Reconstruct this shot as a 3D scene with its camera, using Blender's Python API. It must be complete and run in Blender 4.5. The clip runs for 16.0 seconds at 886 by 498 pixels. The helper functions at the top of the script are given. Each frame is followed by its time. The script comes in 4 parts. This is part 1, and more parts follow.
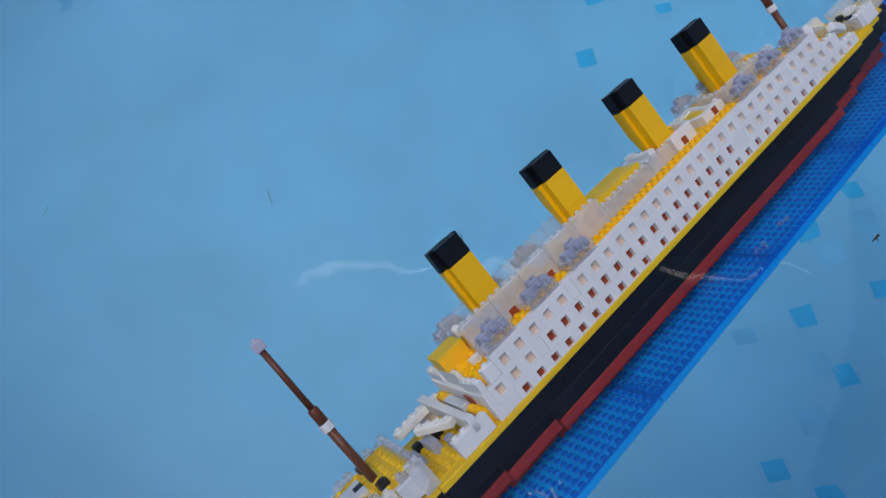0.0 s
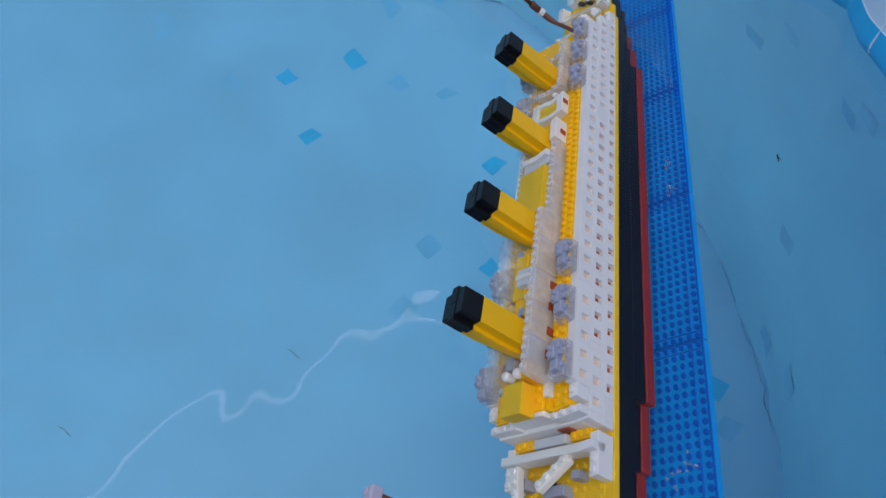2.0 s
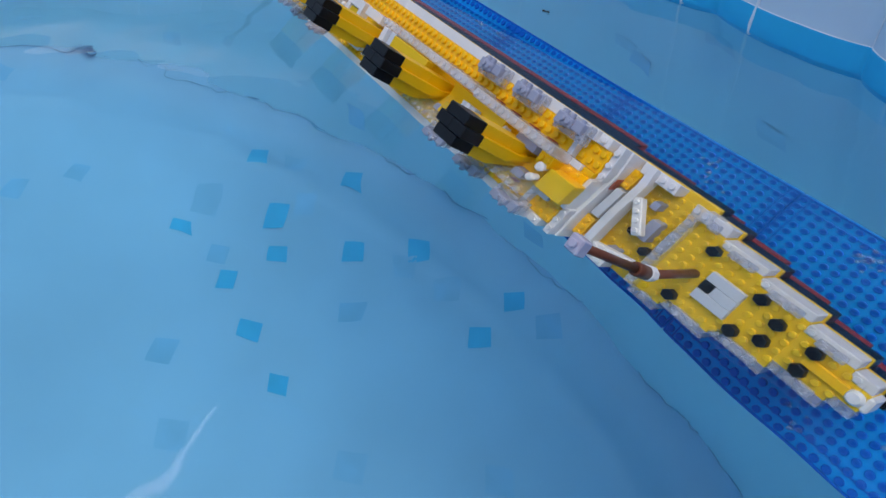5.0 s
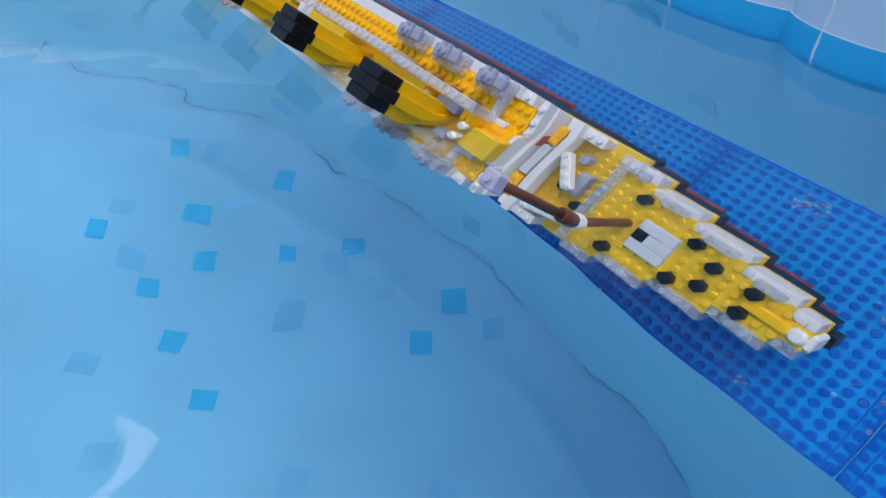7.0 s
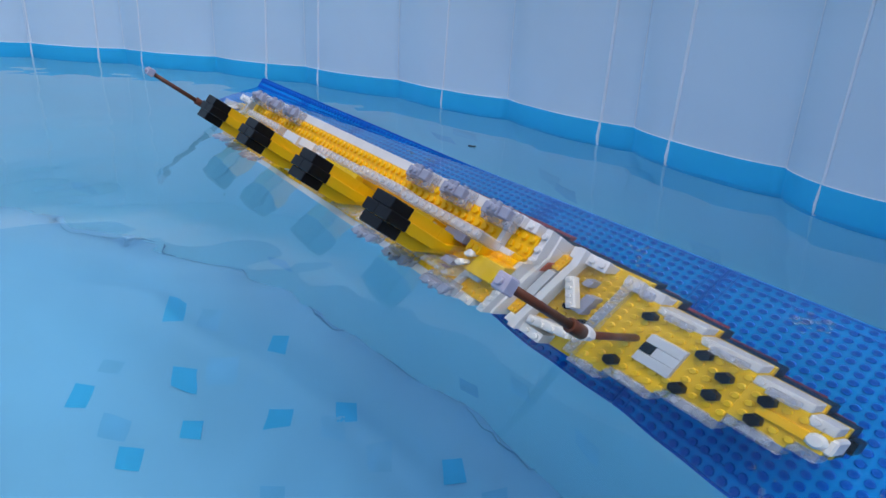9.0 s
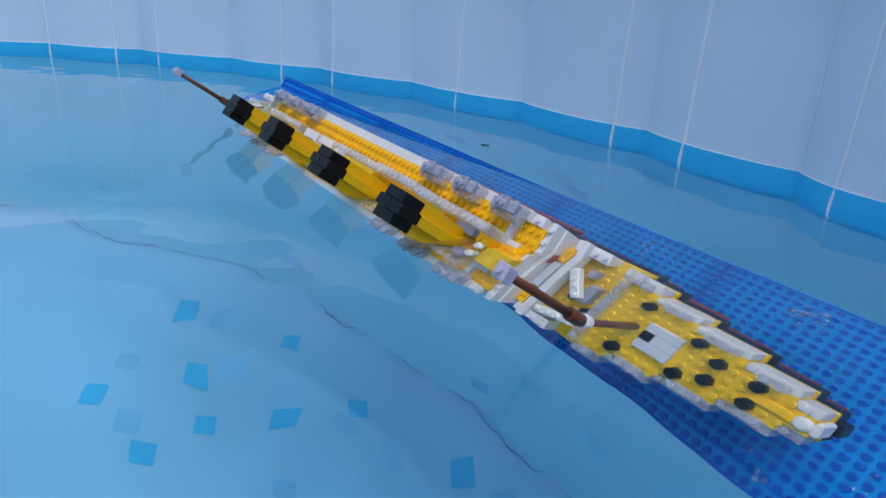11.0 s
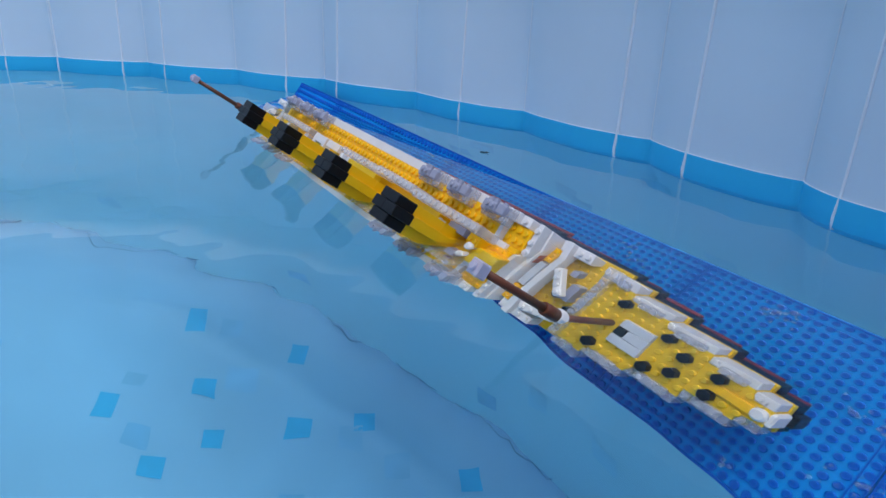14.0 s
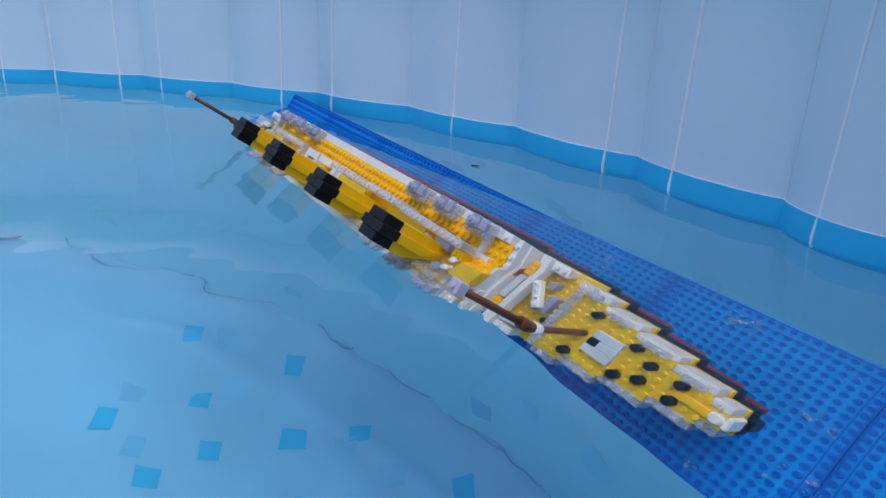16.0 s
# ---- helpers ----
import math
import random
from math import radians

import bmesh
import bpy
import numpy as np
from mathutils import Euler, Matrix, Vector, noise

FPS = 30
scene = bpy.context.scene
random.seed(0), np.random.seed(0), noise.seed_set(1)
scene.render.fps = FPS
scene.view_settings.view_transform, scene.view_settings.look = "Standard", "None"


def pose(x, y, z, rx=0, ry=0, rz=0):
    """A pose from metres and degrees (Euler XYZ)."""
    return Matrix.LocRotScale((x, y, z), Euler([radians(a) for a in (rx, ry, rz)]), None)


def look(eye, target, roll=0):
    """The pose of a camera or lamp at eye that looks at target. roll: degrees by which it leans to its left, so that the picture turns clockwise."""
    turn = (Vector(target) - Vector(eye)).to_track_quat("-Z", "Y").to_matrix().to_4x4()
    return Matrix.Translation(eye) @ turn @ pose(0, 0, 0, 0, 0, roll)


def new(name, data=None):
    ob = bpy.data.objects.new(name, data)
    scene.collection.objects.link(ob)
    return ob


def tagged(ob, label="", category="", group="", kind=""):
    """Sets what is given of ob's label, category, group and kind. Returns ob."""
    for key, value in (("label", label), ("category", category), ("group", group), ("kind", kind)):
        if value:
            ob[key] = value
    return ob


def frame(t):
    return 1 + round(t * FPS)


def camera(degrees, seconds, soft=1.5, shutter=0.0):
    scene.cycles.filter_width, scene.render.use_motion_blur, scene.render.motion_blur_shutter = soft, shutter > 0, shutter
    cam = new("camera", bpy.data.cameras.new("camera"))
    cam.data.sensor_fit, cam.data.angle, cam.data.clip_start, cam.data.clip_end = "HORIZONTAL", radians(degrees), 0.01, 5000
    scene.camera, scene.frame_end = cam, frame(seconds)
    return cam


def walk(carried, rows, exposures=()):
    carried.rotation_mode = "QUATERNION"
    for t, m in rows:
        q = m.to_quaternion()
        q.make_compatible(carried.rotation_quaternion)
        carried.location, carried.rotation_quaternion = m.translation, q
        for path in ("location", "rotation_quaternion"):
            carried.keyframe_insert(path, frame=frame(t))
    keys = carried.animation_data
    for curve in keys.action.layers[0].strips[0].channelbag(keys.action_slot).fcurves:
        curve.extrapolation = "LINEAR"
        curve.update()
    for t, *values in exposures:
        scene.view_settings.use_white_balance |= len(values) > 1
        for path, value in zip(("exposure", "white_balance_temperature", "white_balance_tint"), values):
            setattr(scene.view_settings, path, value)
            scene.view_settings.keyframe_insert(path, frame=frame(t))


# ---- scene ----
U = 0.005          # one stud of the toy, in metres
WATER_DEPTH = 0.7076
POOL = (-0.04, -0.59, 0.890)     # centre x, y and floor radius of the round pool
WALL_TOP = 0.803                 # wall radius at the waterline
BAND_TOP, BAND_FOOT = 0.0151, -0.012

cam = camera(66.1, 16.0, soft=1.5)
PATH = [
    (0, 0.1317, 0.1395, 0.2829, 35.18, 1.96, 144.88),
    (0.5, 0.1620, 0.0914, 0.2857, 34.73, 1.18, 136.44),
    (1, 0.1911, 0.0727, 0.2910, 35.02, 1.14, 126.95),
    (1.5, 0.2034, 0.0461, 0.3051, 37.36, 0.65, 120.01),
    (2, 0.2043, -0.0079, 0.2693, 40.66, -1.56, 108.24),
    (2.5, 0.2127, -0.0386, 0.2460, 43.12, -1.32, 97.94),
    (3, 0.2100, -0.0654, 0.2282, 45.11, -2.00, 91.92),
    (3.5, 0.2103, -0.1070, 0.2296, 47.47, -2.57, 87.53),
    (4, 0.2209, -0.1430, 0.2138, 49.59, -1.26, 80.51),
    (4.5, 0.2319, -0.1713, 0.1877, 51.63, -2.35, 71.44),
    (5, 0.2273, -0.1501, 0.1454, 52.46, -2.12, 66.61),
    (5.2, 0.2238, -0.1453, 0.1307, 52.38, -3.58, 65.11),
    (7.3, 0.2260, -0.1323, 0.1118, 54.79, -2.83, 61.00),
    (7.5, 0.2257, -0.1385, 0.1083, 57.51, -3.50, 60.76),
    (8, 0.2161, -0.1338, 0.1089, 63.56, -2.89, 60.47),
    (8.5, 0.2144, -0.1396, 0.1067, 67.14, -2.91, 60.26),
    (9, 0.2155, -0.1391, 0.1050, 68.22, -2.59, 60.49),
    (11.3, 0.2176, -0.1454, 0.1050, 68.44, -2.78, 61.37),
    (11.5, 0.2176, -0.1428, 0.1078, 68.28, -2.29, 61.54),
    (12, 0.2155, -0.1448, 0.1082, 68.44, -2.73, 61.37),
    (12.5, 0.2151, -0.1455, 0.1078, 68.75, -2.79, 61.22),
    (13, 0.2152, -0.1409, 0.1107, 68.55, -2.04, 61.52),
    (13.5, 0.2162, -0.1418, 0.1061, 68.97, -2.51, 61.57),
    (14, 0.2178, -0.1399, 0.1105, 68.65, -2.03, 61.90),
    (14.5, 0.2178, -0.1413, 0.1186, 68.72, -2.02, 61.86),
    (15, 0.2181, -0.1425, 0.1096, 69.11, -2.77, 61.66),
    (15.5, 0.2207, -0.1389, 0.1153, 68.98, -2.18, 61.73),
    (16, 0.2247, -0.1430, 0.1212, 69.00, -2.11, 61.42),
]
walk(cam, [(t, pose(x, y, z, rx, ry, rz)) for t, x, y, z, rx, ry, rz in PATH],
     [(0, 0.13, 6850, 10), (1.5, 0.13, 6850, 10), (3.5, 0.1, 6850, 10), (4.5, 0.08, 6850, 10), (5, 0.32, 6850, 10), (7.5, 0.6, 6850, 10), (9, 0.47, 6850, 10), (16, 0.45, 6850, 10)])

# ---- light: open shade under a clear sky ----
world = bpy.data.worlds.new("sky")
scene.world = world
world.use_nodes = True
wn = world.node_tree
sky = wn.nodes.new("ShaderNodeTexSky")
sky.sky_type = "NISHITA"
sky.sun_disc = False
sky.sun_elevation = radians(72.5)
sky.sun_rotation = radians(99)
wn.nodes["Background"].inputs[1].default_value = 0.125
wn.links.new(sky.outputs[0], wn.nodes["Background"].inputs[0])
sun_data = bpy.data.lights.new("sun", "SUN")
sun_data.energy, sun_data.angle, sun_data.color = 0.95, radians(38), (1.0, 0.96, 0.91)
sun = new("sun", sun_data)
sun.matrix_world = look((0.62, -0.1, 2.0), (0, 0, 0))


# ---- materials ----
def material(name, colour, rough=0.4, metal=0.0, spread=0.06, grain=60.0, bump=0.05, transmission=0.0, ior=1.49, sss=0.0, random_shift=0.0, coat=0.0, spec=0.4):
    m = bpy.data.materials.new(name)
    m.use_nodes = True
    nt = m.node_tree
    p = nt.nodes["Principled BSDF"]
    tc = nt.nodes.new("ShaderNodeTexCoord")
    big = nt.nodes.new("ShaderNodeTexNoise")
    big.inputs["Scale"].default_value = grain
    big.inputs["Detail"].default_value = 6
    fine = nt.nodes.new("ShaderNodeTexNoise")
    fine.inputs["Scale"].default_value = grain * 14
    fine.inputs["Detail"].default_value = 3
    nt.links.new(tc.outputs["Object"], big.inputs["Vector"])
    nt.links.new(tc.outputs["Object"], fine.inputs["Vector"])
    ramp = nt.nodes.new("ShaderNodeMapRange")
    ramp.inputs["To Min"].default_value, ramp.inputs["To Max"].default_value = 1 - spread * 2, 1 + spread * 2
    nt.links.new(big.outputs["Fac"], ramp.inputs["Value"])
    hsv = nt.nodes.new("ShaderNodeHueSaturation")
    hsv.inputs["Color"].default_value = (*colour, 1)
    last = ramp.outputs["Result"]
    if random_shift:
        info = nt.nodes.new("ShaderNodeObjectInfo")
        r = nt.nodes.new("ShaderNodeMapRange")
        r.inputs["To Min"].default_value, r.inputs["To Max"].default_value = 1 - random_shift, 1 + random_shift
        nt.links.new(info.outputs["Random"], r.inputs["Value"])
        mul = nt.nodes.new("ShaderNodeMath")
        mul.operation = "MULTIPLY"
        nt.links.new(last, mul.inputs[0])
        nt.links.new(r.outputs["Result"], mul.inputs[1])
        last = mul.outputs[0]
    nt.links.new(last, hsv.inputs["Value"])
    nt.links.new(hsv.outputs["Color"], p.inputs["Base Color"])
    rr = nt.nodes.new("ShaderNodeMapRange")
    rr.inputs["To Min"].default_value, rr.inputs["To Max"].default_value = max(0.02, rough - 0.08), rough + 0.1
    nt.links.new(fine.outputs["Fac"], rr.inputs["Value"])
    nt.links.new(rr.outputs["Result"], p.inputs["Roughness"])
    p.inputs["Metallic"].default_value = metal
    p.inputs["IOR"].default_value = ior
    p.inputs["Transmission Weight"].default_value = transmission
    p.inputs["Coat Weight"].default_value = coat
    p.inputs["Specular IOR Level"].default_value = spec
    if sss:
        p.inputs["Subsurface Weight"].default_value = sss
        p.inputs["Subsurface Radius"].default_value = (0.002, 0.002, 0.002)
        p.inputs["Subsurface Scale"].default_value = 0.3
    if bump:
        b = nt.nodes.new("ShaderNodeBump")
        b.inputs["Strength"].default_value = bump
        b.inputs["Distance"].default_value = 0.0004
        nt.links.new(big.outputs["Fac"], b.inputs["Height"])
        nt.links.new(b.outputs["Normal"], p.inputs["Normal"])
    return m


def milky(name, colour, clear, rough=0.15, spec=0.5):
    """Clear moulded plastic: part see-through, part pale."""
    m = bpy.data.materials.new(name)
    m.use_nodes = True
    nt = m.node_tree
    p = nt.nodes["Principled BSDF"]
    p.inputs["Base Color"].default_value = (*colour, 1)
    p.inputs["Roughness"].default_value = rough
    p.inputs["IOR"].default_value = 1.49
    p.inputs["Specular IOR Level"].default_value = spec
    noise_node = nt.nodes.new("ShaderNodeTexNoise")
    noise_node.inputs["Scale"].default_value = 160
    tc = nt.nodes.new("ShaderNodeTexCoord")
    nt.links.new(tc.outputs["Object"], noise_node.inputs["Vector"])
    r = nt.nodes.new("ShaderNodeMapRange")
    r.inputs["To Min"].default_value, r.inputs["To Max"].default_value = max(0, clear - 0.12), min(1, clear + 0.12)
    nt.links.new(noise_node.outputs["Fac"], r.inputs["Value"])
    see = nt.nodes.new("ShaderNodeBsdfTransparent")
    see.inputs["Color"].default_value = (0.95, 0.96, 0.98, 1)
    mix = nt.nodes.new("ShaderNodeMixShader")
    nt.links.new(r.outputs["Result"], mix.inputs[0])
    nt.links.new(p.outputs[0], mix.inputs[1])
    nt.links.new(see.outputs[0], mix.inputs[2])
    nt.links.new(mix.outputs[0], nt.nodes["Material Output"].inputs[0])
    return m


# back of the white windows, warm light inside the recess put into its colour
WARM_BACK = material("warm_lit_back", (0.78, 0.60, 0.49), 0.5, spread=0.05)
WHITE = material("white_plastic", (0.79, 0.775, 0.785), 0.5, spread=0.02, bump=0.02, random_shift=0.03)
AMBER = material("amber_plastic", (0.95, 0.52, 0.004), 0.42, spread=0.03, bump=0.02, random_shift=0.04)
YELLOW = material("lemon_plastic", (0.84, 0.53, 0.012), 0.5, spread=0.04, bump=0.02, random_shift=0.04)
BLACK = material("black_plastic", (0.005, 0.0055, 0.008), 0.34, spread=0.1, bump=0.03, random_shift=0.15, spec=0.25)
RED = material("dark_red_plastic", (0.28, 0.022, 0.018), 0.4, spread=0.05, bump=0.03)
RUST = material("red_brown_plastic", (0.34, 0.062, 0.02), 0.45, spread=0.05)
BROWN = material("brown_plastic", (0.145, 0.042, 0.02), 0.35, spread=0.06)
GREY = material("lilac_grey_plastic", (0.34, 0.36, 0.48), 0.35, spread=0.03, random_shift=0.05)
PALE = material("pale_grey_plastic", (0.60, 0.63, 0.70), 0.3, spread=0.03, random_shift=0.04)
BLUE = material("blue_plate_plastic", (0.0, 0.31, 0.82), 0.5, spread=0.07, grain=30, bump=0.02, spec=0.03)
BUBBLE = milky("bubble_film", (0.45, 0.66, 0.88), 0.86, 0.03)
BLUE_STUD = material("blue_stud_plastic", (0.0, 0.12, 0.60), 0.4, spread=0.05, grain=30, spec=0.08)
PEARL = milky("pearly_plastic", (0.86, 0.87, 0.90), 0.32)
LILAC = milky("lilac_clear_plastic", (0.62, 0.58, 0.72), 0.25)
FROST = milky("frosted_plastic", (0.88, 0.88, 0.91), 0.62)
GLASSY = milky("clear_rail_plastic", (0.80, 0.83, 0.90), 0.84, 0.06)
CLEAR = milky("clear_plastic", (0.66, 0.68, 0.76), 0.68, 0.08)
DEBRIS = material("dark_debris", (0.03, 0.025, 0.02), 0.7)
# wall colour raised to make up for the little light it gets
WALL_LINER_LIFTED = material("lifted_wall_liner", (0.38, 0.80, 0.95), 0.5, spread=0.08, grain=4, bump=0.35)
# same liner, toned down on the floor, which catches more light
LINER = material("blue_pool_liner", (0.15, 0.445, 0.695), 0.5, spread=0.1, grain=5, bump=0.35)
BAND = material("bright_blue_liner_band", (0.015, 0.49, 0.83), 0.4, spread=0.05, grain=6, bump=0.2)
WALL_PALE = material("pale_grey_liner", (0.65, 0.765, 0.88), 0.5, spread=0.04, grain=9, bump=0.25)
PIPING = material("white_weld_seam", (0.86, 0.88, 0.94), 0.4, spread=0.02)
RIM = material("white_vinyl", (0.82, 0.84, 0.86), 0.45, spread=0.03, grain=8, bump=0.1)
SQUARE = material("deep_blue_print", (0.015, 0.385, 0.71), 0.5, spread=0.08, grain=30)
SQUARE_FADED = material("faded_blue_print", (0.10, 0.405, 0.685), 0.5, spread=0.1, grain=30)
# faded print again, lightened with the wall to offset the weaker light there
WALL_FADED_LIFTED = material("lifted_faded_wall_print", (0.25, 0.66, 0.88), 0.5, spread=0.1, grain=30)
WALL_GHOST_LIFTED = material("lifted_pale_wall_print", (0.31, 0.73, 0.91), 0.5, spread=0.1, grain=30)
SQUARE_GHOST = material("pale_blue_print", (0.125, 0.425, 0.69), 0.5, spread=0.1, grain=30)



def water_material():
    m = bpy.data.materials.new("pool_water")
    m.use_nodes = True
    nt = m.node_tree
    p = nt.nodes["Principled BSDF"]
    p.inputs["Base Color"].default_value = (0.93, 0.98, 1.0, 1)
    p.inputs["Roughness"].default_value = 0.0
    p.inputs["IOR"].default_value = 1.33
    p.inputs["Transmission Weight"].default_value = 1.0
    tc = nt.nodes.new("ShaderNodeTexCoord")
    swell = nt.nodes.new("ShaderNodeTexNoise")
    swell.inputs["Scale"].default_value = 7.0
    swell.inputs["Detail"].default_value = 2.0
    swell.inputs["Distortion"].default_value = 0.6
    nt.links.new(tc.outputs["Object"], swell.inputs["Vector"])
    b = nt.nodes.new("ShaderNodeBump")
    b.inputs["Strength"].default_value = 0.5
    b.inputs["Distance"].default_value = 0.005
    ripple = nt.nodes.new("ShaderNodeTexNoise")
    ripple.inputs["Scale"].default_value = 24.0
    ripple.inputs["Detail"].default_value = 1.0
    nt.links.new(tc.outputs["Object"], ripple.inputs["Vector"])
    both = nt.nodes.new("ShaderNodeMath")
    both.operation = "MULTIPLY_ADD"
    both.inputs[1].default_value = 0.32
    nt.links.new(ripple.outputs["Fac"], both.inputs[0])
    nt.links.new(swell.outputs["Fac"], both.inputs[2])
    nt.links.new(both.outputs[0], b.inputs["Height"])
    nt.links.new(b.outputs["Normal"], p.inputs["Normal"])
    return m


# shadow of the crease at the floor's edge, as a dark colour
CREASE_SHADE = material("crease_shade", (0.075, 0.27, 0.46), 0.7, spread=0.1)
WATER = water_material()


# ---- mesh helpers, in studs ----
def box(bm, x0, x1, y0, y1, z0, z1, c=0.05):
    """A block with chamfered edges."""
    c = min(c, (x1 - x0) * 0.3, (y1 - y0) * 0.3, (z1 - z0) * 0.3)
    lo, hi = (x0, y0, z0), (x1, y1, z1)
    v = {}
    for sx in (0, 1):
        for sy in (0, 1):
            for sz in (0, 1):
                s = (sx, sy, sz)
                for axis in range(3):
                    co = [(hi if s[k] else lo)[k] + (0 if k == axis else (-c if s[k] else c)) for k in range(3)]
                    v[s, axis] = bm.verts.new(co)
    def face(vs):
        bm.faces.new(vs)
    for axis in range(3):
        a, b = [k for k in range(3) if k != axis]
        for side in (0, 1):
            ring = []
            for p, q in ((0, 0), (1, 0), (1, 1), (0, 1)):
                s = [0, 0, 0]
                s[axis], s[a], s[b] = side, p, q
                ring.append(v[tuple(s), axis])
            face(ring)
        for p in (0, 1):
            for q in (0, 1):
                s0, s1 = [0, 0, 0], [0, 0, 0]
                s0[axis], s1[axis] = 0, 1
                s0[a] = s1[a] = p
                s0[b] = s1[b] = q
                s0, s1 = tuple(s0), tuple(s1)
                face([v[s0, a], v[s1, a], v[s1, b], v[s0, b]])
    for sx in (0, 1):
        for sy in (0, 1):
            for sz in (0, 1):
                s = (sx, sy, sz)
                face([v[s, 0], v[s, 1], v[s, 2]])


def tube(bm, p0, p1, r0, r1=None, n=12, bevel=0.0):
    """A round bar from p0 to p1, with a rounded far end where bevel is given."""
    r1 = r0 if r1 is None else r1
    p0, p1 = Vector(p0), Vector(p1)
    d = (p1 - p0).normalized()
    a = d.orthogonal().normalized()
    b = d.cross(a)
    stations = [(p0, r0), (p1 - d * bevel, r1)] + ([(p1, r1 - bevel)] if bevel else [])
    rings = [[bm.verts.new(p + (a * math.cos(2 * math.pi * k / n) + b * math.sin(2 * math.pi * k / n)) * r) for k in range(n)] for p, r in stations]
    for lower, upper in zip(rings, rings[1:]):
        for k in range(n):
            bm.faces.new((lower[k], lower[(k + 1) % n], upper[(k + 1) % n], upper[k]))
    bm.faces.new(rings[-1])
    bm.faces.new(rings[0][::-1])


def studs(bm, places, r=0.3, h=0.26, n=10):
    for x, y, z in places:
        tube(bm, (x, y, z - 0.02), (x, y, z + h), r, r, n, 0.06)


def mesh_of(name, bm, mat):
    bmesh.ops.recalc_face_normals(bm, faces=bm.faces)
    bm.transform(Matrix.Scale(U, 4))
    me = bpy.data.meshes.new(name)
    bm.to_mesh(me)
    bm.free()
    me.materials.append(mat)
    return me


def part(name, bm, mat, parent, label="", at=None, turn=0.0):
    me = bm if isinstance(bm, bpy.types.Mesh) else mesh_of(name, bm, mat)
    ob = new(name, me)
    ob.parent = parent
    if at is not None:
        ob.matrix_basis = Matrix.Translation(Vector(at) * U) @ Matrix.Rotation(turn, 4, "Z")
    if label:
        tagged(ob, label)
    return ob


def block(name, mat, parent, dims, label="", stud_rows=(), c=0.05):
    """A block from x0, x1, y0, y1, z0, z1 with studs at the given places."""
    bm = bmesh.new()
    box(bm, *dims, c)
    studs(bm, stud_rows)
    return part(name, bm, mat, parent, label)


def grid(x0, x1, y0, y1, z, step=1.0):
    nx, ny = int(round((x1 - x0) / step)) + 1, int(round((y1 - y0) / step)) + 1
    return [(x0 + i * step, y0 + j * step, z) for i in range(nx) for j in range(ny)]


def smooth(ob):
    for f in ob.data.polygons:
        f.use_smooth = True
    return ob


